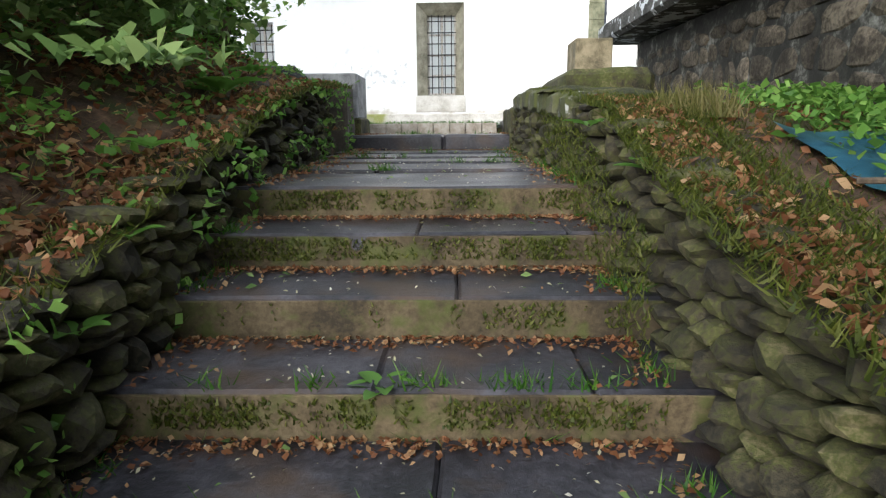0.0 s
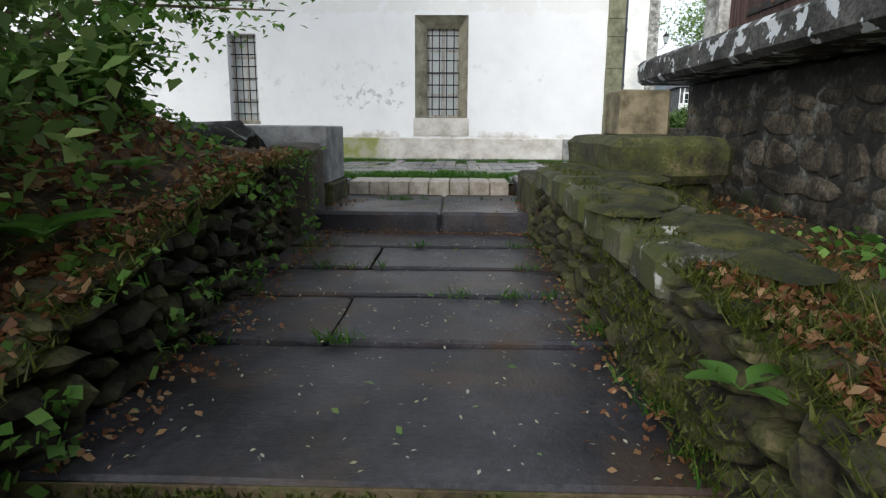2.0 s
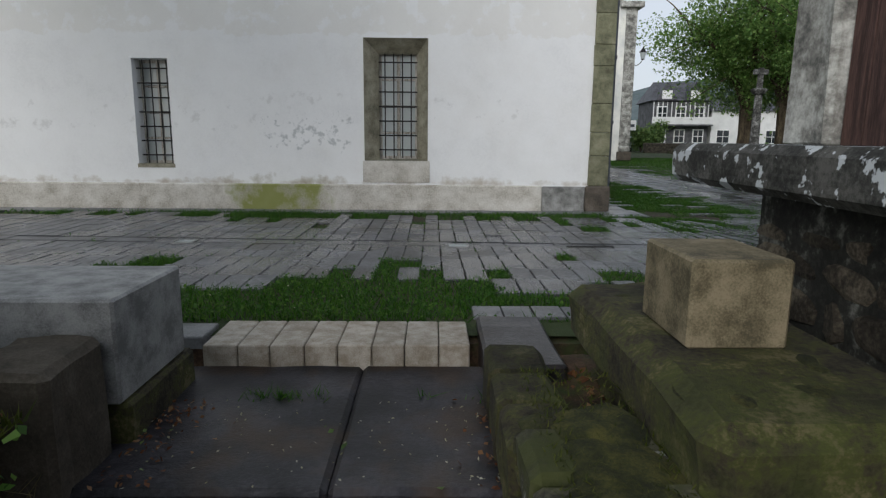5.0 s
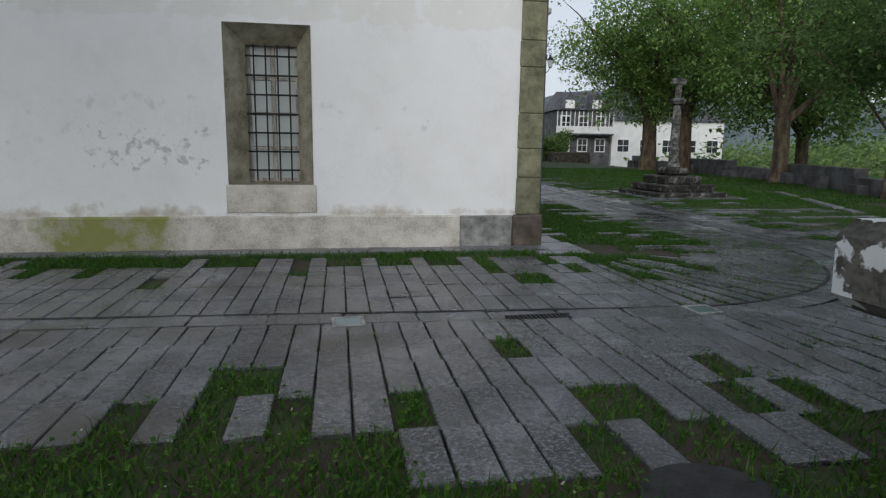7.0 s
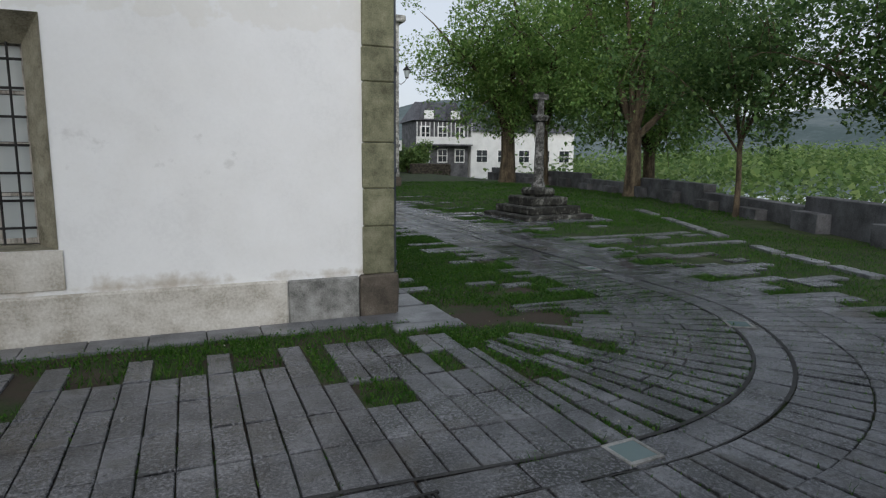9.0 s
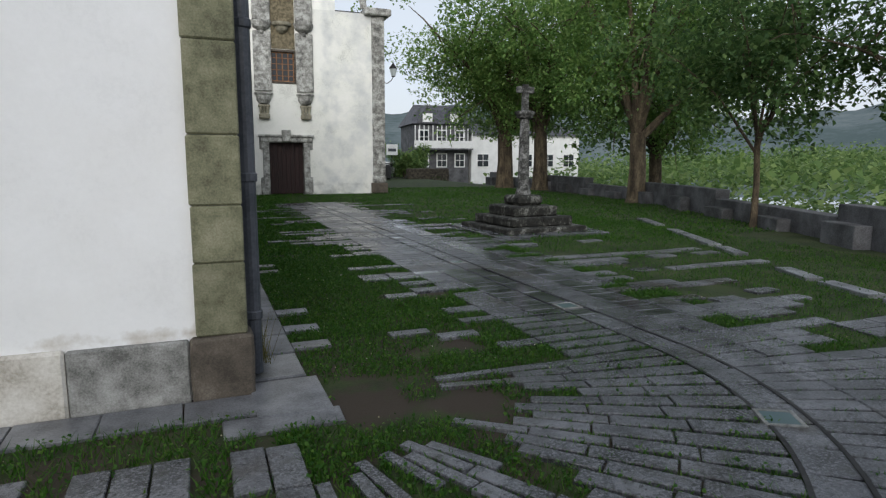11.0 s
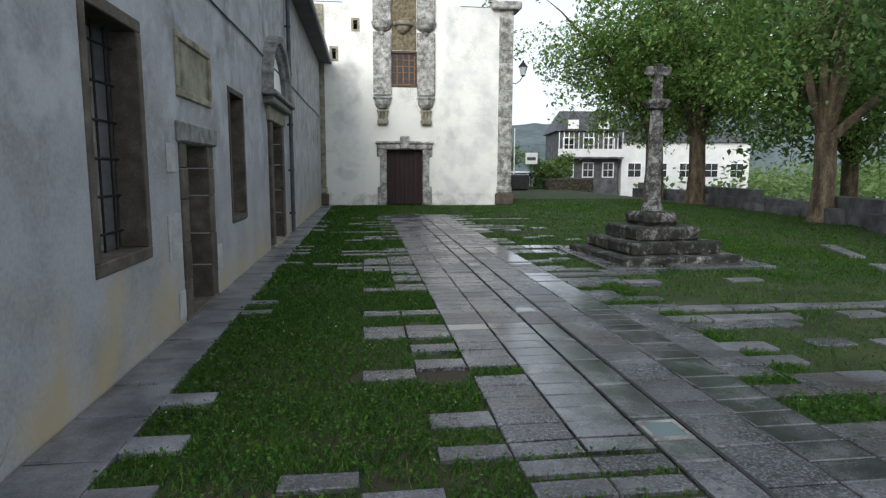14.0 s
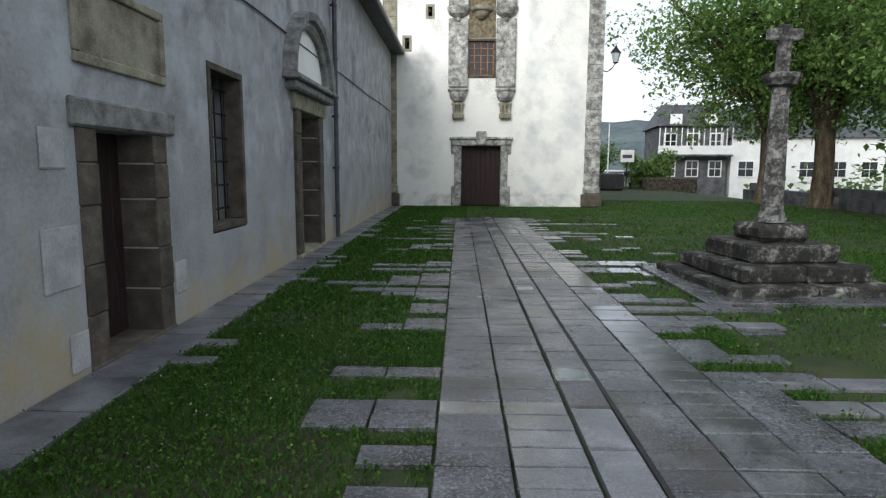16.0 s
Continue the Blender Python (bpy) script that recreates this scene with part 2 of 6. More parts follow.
overlay(cap_lichen, (0.045, 0.055, 0.01), 0.46, 0.56, 3.0, amount=0.85)
overlay(cap_lichen, (0.4, 0.41, 0.4), 0.6, 0.66, 9.0, detail=8, amount=0.8)
plain_wall = mat("concrete_wall", [(0.34, (0.05, 0.05, 0.052)), (0.5, (0.1, 0.1, 0.105)), (0.68, (0.17, 0.17, 0.18))], 1.5, 0.8, 0.2, 40)
plastic_blue = mat("blue_tarp", [(0.3, (0.008, 0.035, 0.06)), (0.6, (0.02, 0.08, 0.12))], 3, 0.35, 0.3, 20)
rubber = mat("dark_rubber", [(0.3, (0.015, 0.015, 0.015)), (0.7, (0.04, 0.04, 0.04))], 5, 0.8, 0.1)


def leaf_mat(name, a, b, c):
    m = bpy.data.materials.new(name)
    m.use_nodes = True
    n, l = m.node_tree.nodes, m.node_tree.links
    p = n["Principled BSDF"]
    r = n.new("ShaderNodeValToRGB")
    r.color_ramp.elements[0].color, r.color_ramp.elements[1].color = (*a, 1), (*c, 1)
    r.color_ramp.elements.new(0.55).color = (*b, 1)
    l.new(n.new("ShaderNodeNewGeometry").outputs["Random Per Island"], r.inputs[0])
    l.new(r.outputs[0], p.inputs["Base Color"])
    p.inputs["Roughness"].default_value = 0.55
    p.inputs["Specular IOR Level"].default_value = 0.3
    tr = n.new("ShaderNodeBsdfTranslucent")
    l.new(r.outputs[0], tr.inputs[0])
    mx = n.new("ShaderNodeMixShader")
    mx.inputs[0].default_value = 0.5
    l.new(p.outputs[0], mx.inputs[1]), l.new(tr.outputs[0], mx.inputs[2])
    l.new(mx.outputs[0], n["Material Output"].inputs[0])
    return m


leaf_plane = leaf_mat("leaf_plane", (0.1, 0.2, 0.055), (0.18, 0.31, 0.08), (0.31, 0.43, 0.14))
leaf_dark = leaf_mat("leaf_dark", (0.06, 0.12, 0.045), (0.11, 0.2, 0.065), (0.19, 0.28, 0.1))
leaf_bush = leaf_mat("leaf_bush", (0.05, 0.13, 0.022), (0.12, 0.26, 0.045), (0.24, 0.4, 0.09))
leaf_far = leaf_mat("leaf_far", (0.08, 0.15, 0.045), (0.15, 0.24, 0.07), (0.26, 0.35, 0.12))
leaf_dead = leaf_mat("leaf_dead", (0.11, 0.04, 0.018), (0.25, 0.11, 0.05), (0.45, 0.29, 0.15))
grass_mat = leaf_mat("grass_blades", (0.018, 0.072, 0.006), (0.045, 0.135, 0.013), (0.105, 0.2, 0.03))
grass_dry = leaf_mat("grass_dry", (0.1, 0.1, 0.025), (0.18, 0.17, 0.06), (0.32, 0.26, 0.13))
petal = leaf_mat("petal", (0.35, 0.33, 0.2), (0.5, 0.47, 0.32), (0.6, 0.58, 0.5))
glass = bpy.data.materials.new("window_glass")
glass.use_nodes = True
_g = glass.node_tree.nodes["Principled BSDF"]
_g.inputs["Base Color"].default_value, _g.inputs["Roughness"].default_value = (0.02, 0.025, 0.03, 1), 0.06
moss_blade = leaf_mat("moss_blades", (0.03, 0.045, 0.006), (0.065, 0.085, 0.01), (0.13, 0.14, 0.03))
lamp_glass = bpy.data.materials.new("lamp_glass")
lamp_glass.use_nodes = True
_g = lamp_glass.node_tree.nodes["Principled BSDF"]
_g.inputs["Base Color"].default_value, _g.inputs["Roughness"].default_value = (0.12, 0.17, 0.18, 1), 0.15
frost = bpy.data.materials.new("frosted_glass")
frost.use_nodes = True
_g = frost.node_tree.nodes["Principled BSDF"]
_g.inputs["Base Color"].default_value, _g.inputs["Roughness"].default_value = (0.42, 0.46, 0.47, 1), 0.3


YARD = Matrix.Translation((0.0, -0.366, 0.19)) @ Matrix.Diagonal((0.93, 0.923, 0.84, 1.0))


# ---- building helpers ----
def mesh_of(name, verts, faces, material, smooth=False):
    me = bpy.data.meshes.new(name)
    me.from_pydata([tuple(v) for v in verts], [], [tuple(f) for f in faces])
    me.materials.append(material)
    if smooth:
        me.polygons.foreach_set("use_smooth", [True] * len(me.polygons))
    me.update()
    return me


def quads(name, verts, size, material):
    """A mesh of loose faces of size corners each from an array of vertices."""
    verts = np.asarray(verts, dtype=np.float32).reshape(-1, 3)
    k = len(verts)
    me = bpy.data.meshes.new(name)
    me.vertices.add(k)
    me.vertices.foreach_set("co", verts.ravel())
    me.loops.add(k)
    me.loops.foreach_set("vertex_index", np.arange(k, dtype=np.int32))
    me.polygons.add(k // size)
    me.polygons.foreach_set("loop_start", np.arange(0, k, size, dtype=np.int32))
    me.update(calc_edges=True)
    me.materials.append(material)
    return me


def part(name, bm, material, parent=None, label=""):
    """Links a bmesh (or a ready mesh) as one mesh object under a thing or a part."""
    if isinstance(bm, bpy.types.Mesh):
        me = bm
    else:
        me = bpy.data.meshes.new(name)
        bm.to_mesh(me)
        bm.free()
        me.materials.append(material)
    ob = new(name, me)
    if parent is not None:
        ob.parent = parent
    if label:
        tagged(ob, label)
    return ob


def empty(name, at=(0, 0, 0), rz=0.0):
    ob = new(name)
    ob.matrix_world = pose(*at, 0, 0, rz)
    return ob


def cut_box(x0, x1, y0, y1, z0, z1, bevel=0.0, bm=None, rough=0.0, seed=0, seg=1):
    """A box, with bevelled edges and, if rough, uneven faces."""
    own = bmesh.new()
    bmesh.ops.create_cube(own, size=1)
    for v in own.verts:
        v.co = Vector((x0 + (v.co.x + 0.5) * (x1 - x0), y0 + (v.co.y + 0.5) * (y1 - y0), z0 + (v.co.z + 0.5) * (z1 - z0)))
    if bevel:
        bmesh.ops.bevel(own, geom=own.edges[:], offset=bevel, segments=seg, affect="EDGES", profile=0.6)
    if rough:
        bmesh.ops.subdivide_edges(own, edges=[e for e in own.edges if e.calc_length() > 0.12], cuts=3, use_grid_fill=True)
        for v in own.verts:
            v.co += noise.noise_vector(v.co * 4 + Vector((seed, 0, 0))) * rough
    if bm is None:
        return own
    tmp = bpy.data.meshes.new("tmp")
    own.to_mesh(tmp)
    own.free()
    bm.from_mesh(tmp)
    bpy.data.meshes.remove(tmp)
    return bm


def block(name, x0, x1, y0, y1, z0, z1, material, parent=None, bevel=0.01, label="", rough=0.0, seed=0):
    return part(name, cut_box(x0, x1, y0, y1, z0, z1, bevel, rough=rough, seed=seed), material, parent, label)


def lathe(profile, sides=16, at=(0, 0, 0)):
    """A turned shape from (radius, height) pairs."""
    bm = bmesh.new()
    rings = []
    for r, z in profile:
        rings.append([bm.verts.new((at[0] + r * math.cos(2 * math.pi * k / sides), at[1] + r * math.sin(2 * math.pi * k / sides), at[2] + z)) for k in range(sides)])
    for a, b in zip(rings, rings[1:]):
        for k in range(sides):
            bm.faces.new((a[k], a[(k + 1) % sides], b[(k + 1) % sides], b[k]))
    bm.faces.new(rings[0][::-1]), bm.faces.new(rings[-1])
    return bm


def tube(points, radii, sides=8, bm=None):
    """A tapered tube along points."""
    bm = bm or bmesh.new()
    rings = []
    for k, p in enumerate(points):
        p = Vector(p)
        d = (Vector(points[min(k + 1, len(points) - 1)]) - Vector(points[max(k - 1, 0)])).normalized()
        u = d.cross(Vector((0.13, 0.97, 0.2))).normalized()
        w = d.cross(u)
        r = radii[k] if isinstance(radii, (list, tuple)) else radii
        rings.append([bm.verts.new(p + (u * math.cos(2 * math.pi * j / sides) + w * math.sin(2 * math.pi * j / sides)) * r) for j in range(sides)])
    for a, b in zip(rings, rings[1:]):
        for j in range(sides):
            bm.faces.new((a[j], a[(j + 1) % sides], b[(j + 1) % sides], b[j]))
    bm.faces.new(rings[0][::-1]), bm.faces.new(rings[-1])
    return bm


def leaves(centres, size, rng, droop=0.3, aspect=0.7, name="leaves", material=None):
    """Leaves as bent diamonds at the given centres, turned at random."""
    c = np.asarray(centres, dtype=np.float32)
    k = len(c)
    yaw, tilt = rng.uniform(0, 2 * np.pi, k), rng.normal(-droop, 0.6, k)
    d = np.stack([np.cos(yaw) * np.cos(tilt), np.sin(yaw) * np.cos(tilt), np.sin(tilt)], 1)
    s = np.stack([-np.sin(yaw), np.cos(yaw), rng.normal(0, 0.35, k)], 1)
    ln = (size * rng.uniform(0.6, 1.3, k))[:, None]
    up = np.cross(d, s)
    v = np.stack([c - d * ln * 0.5, c - d * ln * 0.12 + s * ln * 0.5 * aspect + up * ln * 0.08, c + d * ln * 0.55 - up * ln * 0.06, c - d * ln * 0.12 - s * ln * 0.5 * aspect + up * ln * 0.08], 1)
    return quads(name, v, 4, material)


def blades(xy, z, height, rng, name, material, width=0.006, lean=0.5):
    """Grass blades as narrow triangles standing on the points given."""
    k = len(xy)
    h = height * rng.uniform(0.4, 1.3, k)
    yaw = rng.uniform(0, 2 * np.pi, k)
    off = rng.normal(0, lean, (k, 2)) * h[:, None]
    w = width * rng.uniform(0.6, 1.4, k)
    dx, dy = np.cos(yaw) * w, np.sin(yaw) * w
    x, y = xy[:, 0], xy[:, 1]
    a = np.stack([x - dx, y - dy, z], 1)
    b = np.stack([x + dx, y + dy, z], 1)
    c = np.stack([x + off[:, 0], y + off[:, 1], z + h], 1)
    return quads(name, np.stack([a, b, c], 1), 3, material)


def gz(y):
    """The plaza's height: level, but rising a little towards the head of the steps."""
    return np.clip((10.2 - y) * 0.045, 0, 0.144)


# ---- large structure ----
def wall_sheet(name, u0, u1, v0, v1, thick, holes, place, material, label, category="wall"):
    """A wall with openings that go through it. place(u, v, d) gives the point at depth d behind the face."""
    us = sorted({u0, u1, *[h[0] for h in holes], *[h[1] for h in holes]})
    vs = sorted({v0, v1, *[h[2] for h in holes], *[h[3] for h in holes]})
    verts, faces = [], []

    def quad(*pts):
        k = len(verts)
        verts.extend(pts)
        faces.append((k, k + 1, k + 2, k + 3))

    for a, b in zip(us, us[1:]):
        for c, d in zip(vs, vs[1:]):
            if any(h[0] <= a and b <= h[1] and h[2] <= c and d <= h[3] for h in holes):
                continue
            quad(place(a, c, 0), place(b, c, 0), place(b, d, 0), place(a, d, 0))
            quad(place(a, d, thick), place(b, d, thick), place(b, c, thick), place(a, c, thick))
    for a, b, c, d in [*holes, (u0, u1, v0, v1)]:
        for p, q in (((a, c), (b, c)), ((b, c), (b, d)), ((b, d), (a, d)), ((a, d), (a, c))):
            quad(place(*p, 0), place(*q, 0), place(*q, thick), place(*p, thick))
    ob = new(name, mesh_of(name, verts, faces, material))
    return tagged(ob, label, category, kind="structure")


plain_patch = mat("cement_patch", [(0.35, (0.33, 0.33, 0.33)), (0.5, (0.42, 0.42, 0.42)), (0.65, (0.48, 0.48, 0.47))], 4, 0.9, 0.1, 40)
SY, EX, FY = 13.95, 3.16, 38.99
SOUTH_TOP, EAST_TOP = 5.9, 6.0
W1, W2, W5 = (-1.03, 0.055, 0.84, 2.87), (-4.9, -4.3, 0.75, 2.5), (-9.25, -8.3, 1.6, 2.66)
W3, W4, D1, D2 = (16.38, 17.52, 0.8, 2.78), (20.82, 21.9, 0.79, 2.7), (18.67, 19.55, 0.0, 1.83), (24.6, 25.95, 0.0, 2.5)
FD, FW, FS1, FS2 = (5.98, 7.57, -0.2, 2.42), (6.21, 7.25, 5.18, 6.5), (4.63, 4.79, 7.44, 7.8), (3.71, 3.88, 6.2, 6.62)

wall_south = wall_sheet("wall_south", -16, EX, -0.3, SOUTH_TOP, 0.55, [W1, W2, W5], lambda u, v, d: (u, SY + d, v), plaster_south, "white lime-plastered wall with grey stains and a mossy foot")
wall_east = wall_sheet("wall_east", SY + 0.552, FY - 0.002, -0.3, EAST_TOP, 0.55, [W3, W4, D1, D2], lambda u, v, d: (EX - d, u, v), plaster_east_shaded, "plastered wall, its shade put into the grey colour, with ochre patches along its foot")
wall_church = wall_sheet("wall_church", 2.6, 11.53, -0.3, 8.5, 0.7, [FD, FW, FS1, FS2], lambda u, v, d: (u, FY + d, v), plaster_church, "weathered cream plastered church front with grey streaks")
wall_church_gable = part("wall_church_gable", cut_box(4.2, 9.2, FY, FY + 0.7, 8.5, 12.5), plaster_church)
tagged(wall_church_gable, "upper part of the weathered church front", "wall", kind="structure")
wall_church_side = part("wall_church_side", cut_box(10.83, 11.53, FY + 0.7, 62, -0.3, 8.5), plaster_church)
tagged(wall_church_side, "plastered side wall of the church", "wall", kind="structure")
wall_back = part("wall_back", cut_box(-16, -15.4, SY + 0.55, FY + 8, -0.3, 8.5), plaster_east_shaded)
tagged(wall_back, "far wall that closes the building", "wall", kind="structure")
for _k, (_x0, _x1, _y0, _y1, _z0) in enumerate([(-16, EX + 0.42, SY - 0.42, SY + 3.5, SOUTH_TOP), (-0.5, EX + 0.42, SY + 3.5, FY, EAST_TOP), (2.7, 11.53, FY + 0.7, 62, 8.5)]):
    _r = part("roof", cut_box(_x0, _x1, _y0, _y1, _z0, _z0 + 0.22, 0.02), roof_slate)
    tagged(_r, "dark slate roof with a projecting eave", "roof", kind="structure")
# rooms behind the openings: near-black sheets painted as their shade
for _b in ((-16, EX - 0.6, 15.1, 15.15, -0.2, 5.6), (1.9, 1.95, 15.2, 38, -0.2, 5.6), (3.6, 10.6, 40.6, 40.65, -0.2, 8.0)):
    tagged(part("inner_wall", cut_box(*_b), dark_room), "near-black sheet standing in for the room's shade behind the openings", "wall", kind="structure")

# foot of the south wall
plinth = part("plinth", cut_box(-16, 2.05, SY - 0.07, SY - 0.002, -0.2, 0.43, 0.02), rendered_base)
tagged(plinth, "low rendered plinth, stained and partly green", "plinth", kind="structure")
plinth_end = part("plinth_end", cut_box(2.055, 2.8, SY - 0.06, SY - 0.002, -0.2, 0.42, 0.012), stone_grey)
tagged(plinth_end, "smooth dark grey stone plinth slab", "plinth", kind="structure")

# corner pilaster of dressed stones
quoin = empty("corner_pilaster", (2.98, 14.0, 0))
tagged(quoin, "corner pilaster of olive-grey dressed stone blocks", "pilaster", kind="structure")
_z = 0.43
for _k, _h in enumerate((0.52, 0.4, 0.48, 0.62, 0.35, 0.5, 0.45, 0.6, 0.5, 0.42, 0.4)):
    block("stone", -0.13 + 0.006 * (_k % 2), 0.215, -0.1, 0.12 + 0.02 * (_k % 2), _z + 0.004, min(_z + _h, SOUTH_TOP), stone_quoin, quoin, 0.012)
    _z += _h
block("stone", -0.17, 0.25, -0.14, 0.15, -0.1, 0.43, stone_brown, quoin, 0.02, "rough brown base block", rough=0.012)


# windows, bars, doors
def grille(name, u0, u1, v0, v1, nu, nv, place, parent):
    rod = 0.011
    for k in range(nu):
        u = u0 + (k + 0.5) * (u1 - u0) / nu
        part("bar", tube([place(u, v0 - 0.02, 0.0), place(u, v1 + 0.02, 0.0)], rod, 6), iron, parent)
    for k in range(nv):
        v = v0 + (k + 0.5) * (v1 - v0) / nv
        part("bar", tube([place(u0 - 0.03, v, -0.01), place(u1 + 0.03, v, -0.01)], rod * 1.1, 6), iron, parent)


def sash(u0, u1, v0, v1, place, parent, wood, panes=(2, 4), depth=0.05, pane=None):
    """A window sash: frame, glazing bars and panes."""
    def slab(name, a, b, c, d, material, d0, d1):
        p, q = Vector(place(a, c, d0)), Vector(place(b, d, d1))
        lo, hi = [min(s, t) for s, t in zip(p, q)], [max(s, t) for s, t in zip(p, q)]
        return part(name, cut_box(lo[0], hi[0], lo[1], hi[1], lo[2], hi[2], 0.004), material, parent)
    w = 0.05
    for a, b, c, d in ((u0, u0 + w, v0, v1), (u1 - w, u1, v0, v1), (u0 + w, u1 - w, v0, v0 + w), (u0 + w, u1 - w, v1 - w, v1)):
        slab("window_frame", a, b, c, d, wood, 0, depth)
    nu, nv = panes
    for k in range(1, nu):
        u = u0 + k * (u1 - u0) / nu
        slab("mullion", u - 0.025, u + 0.025, v0 + w, v1 - w, wood, 0.004, depth)
    for k in range(1, nv):
        v = v0 + k * (v1 - v0) / nv
        slab("glazing_bar", u0 + w, u1 - w, v - 0.015, v + 0.015, wood, 0.008, depth - 0.008)
    for i in range(nu):
        for j in range(nv):
            a, b = u0 + i * (u1 - u0) / nu + 0.03, u0 + (i + 1) * (u1 - u0) / nu - 0.03
            c, d = v0 + j * (v1 - v0) / nv + 0.02, v0 + (j + 1) * (v1 - v0) / nv - 0.02
            slab("pane", a, b, c, d, pane or glass, depth * 0.45, depth * 0.6)


def south(u, v, d):
    return (u, SY + d, v)


def east(u, v, d):
    return (EX - d, u, v)


def church(u, v, d):
    return (u, FY + d, v)


# window 1 : splayed stone surround
window_1 = empty("window_1", (0, 0, 0))
tagged(window_1, "barred window in a splayed stone surround", "window", kind="structure")
_o, _i = W1, (-0.79, -0.135, 0.86, 2.64)
for _a, _b, _c, _d in (((_o[0], _o[2]), (_o[0], _o[3]), (_i[0], _i[2]), (_i[0], _i[3])), ((_o[0], _o[3]), (_o[1], _o[3]), (_i[0], _i[3]), (_i[1], _i[3])), ((_o[1], _o[3]), (_o[1], _o[2]), (_i[1], _i[3]), (_i[1], _i[2])), ((_o[1], _o[2]), (_o[0], _o[2]), (_i[1], _i[2]), (_i[0], _i[2]))):
    _v = [(p[0], SY - 0.012, p[1]) for p in (_a, _b)] + [(p[0], SY + 0.26, p[1]) for p in (_d, _c)] + [(p[0], SY + 0.3, p[1]) for p in (_a, _b)] + [(p[0], SY + 0.3, p[1]) for p in (_d, _c)]
    part("surround_stone", mesh_of("surround_stone", _v, [(0, 1, 2, 3), (4, 7, 6, 5), (0, 4, 5, 1), (3, 2, 6, 7), (1, 5, 6, 2), (0, 3, 7, 4)], stone_trim), None, window_1)
block("sill", -1.06, 0.09, SY - 0.025, SY - 0.003, 0.47, 0.835, rendered_base, window_1, 0.006, "smooth rendered panel under the window")
grille("bar", -0.76, -0.16, 0.9, 2.62, 4, 7, lambda u, v, d: (u, SY + 0.2 + d, v), window_1)
sash(-0.8, -0.12, 0.86, 2.68, lambda u, v, d: south(u, v, d + 0.36), window_1, wood_window, (2, 4), pane=frost)
window_2 = empty("window_2")
tagged(window_2, "narrow barred window set straight in the plaster", "window", kind="structure")
grille("bar", W2[0] + 0.04, W2[1] - 0.02, W2[2] + 0.03, W2[3] - 0.03, 4, 7, lambda u, v, d: (u, SY + 0.16 + d, v), window_2)
sash(W2[0], W2[1], W2[2], W2[3], lambda u, v, d: south(u, v, d + 0.3), window_2, wood_window, (2, 4), pane=frost)
block("sill", W2[0] - 0.02, W2[1] + 0.02, SY - 0.01, SY + 0.3, W2[2] - 0.06, W2[2] + 0.005, stone_trim, window_2, 0.006)
window_3 = empty("window_3")
tagged(window_3, "white-framed window with small panes", "window", kind="structure")
sash(W5[0], W5[1], W5[2], W5[3], lambda u, v, d: south(u, v, d + 0.08), window_3, white_paint, (2, 3))


def ring(name, u0, u1, v0, v1, w, place, depth, proud, material, parent, sides="lrtb", bevel=0.008):
    """Stone strips round an opening, standing a little proud."""
    boxes = {"l": (u0 - w, u0, v0, v1), "r": (u1, u1 + w, v0, v1), "t": (u0 - w, u1 + w, v1, v1 + w), "b": (u0 - w, u1 + w, v0 - w, v0)}
    for s in sides:
        a, b, c, d = boxes[s]
        p, q = Vector(place(a, c, -proud)), Vector(place(b, d, depth))
        lo, hi = [min(m, n) for m, n in zip(p, q)], [max(m, n) for m, n in zip(p, q)]
        part("surround_stone", cut_box(lo[0], hi[0], lo[1], hi[1], lo[2], hi[2], bevel), material, parent)


window_4 = empty("window_4")
tagged(window_4, "tall barred window in a thin stone surround", "window", kind="structure")
ring("surround", W3[0] + 0.1, W3[1] - 0.1, W3[2] + 0.1, W3[3] - 0.1, 0.1, east, 0.22, 0.012, stone_brown, window_4)
grille("bar", W3[0] + 0.1, W3[1] - 0.1, W3[2] + 0.1, W3[3] - 0.1, 4, 6, lambda u, v, d: (EX - 0.2 - d, u, v), window_4)
sash(W3[0] + 0.08, W3[1] - 0.08, W3[2] + 0.08, W3[3] - 0.08, lambda u, v, d: east(u, v, d + 0.34), window_4, wood_window, (2, 4))
window_5 = empty("window_5")
tagged(window_5, "narrow barred window in a thin stone surround", "window", kind="structure")
ring("surround", W4[0] + 0.09, W4[1] - 0.07, W4[2] + 0.1, W4[3] - 0.08, 0.08, east, 0.22, 0.012, stone_brown, window_5)
grille("bar", W4[0] + 0.09, W4[1] - 0.07, W4[2] + 0.1, W4[3] - 0.08, 4, 6, lambda u, v, d: (EX - 0.2 - d, u, v), window_5)
sash(W4[0] + 0.07, W4[1] - 0.05, W4[2] + 0.08, W4[3] - 0.06, lambda u, v, d: east(u, v, d + 0.34), window_5, wood_window, (2, 4))


def plank_door(name, u0, u1, v0, v1, place, depth, planks, material, label):
    door = empty(name)
    tagged(door, label, "door", kind="structure")
    step = (u1 - u0) / planks
    for k in range(planks):
        p, q = Vector(place(u0 + k * step + 0.003, v0, depth)), Vector(place(u0 + (k + 1) * step - 0.003, v1, depth + 0.05))
        lo, hi = [min(m, n) for m, n in zip(p, q)], [max(m, n) for m, n in zip(p, q)]
        part("plank", cut_box(lo[0], hi[0], lo[1], hi[1], lo[2], hi[2], 0.006), material, door)
    return door


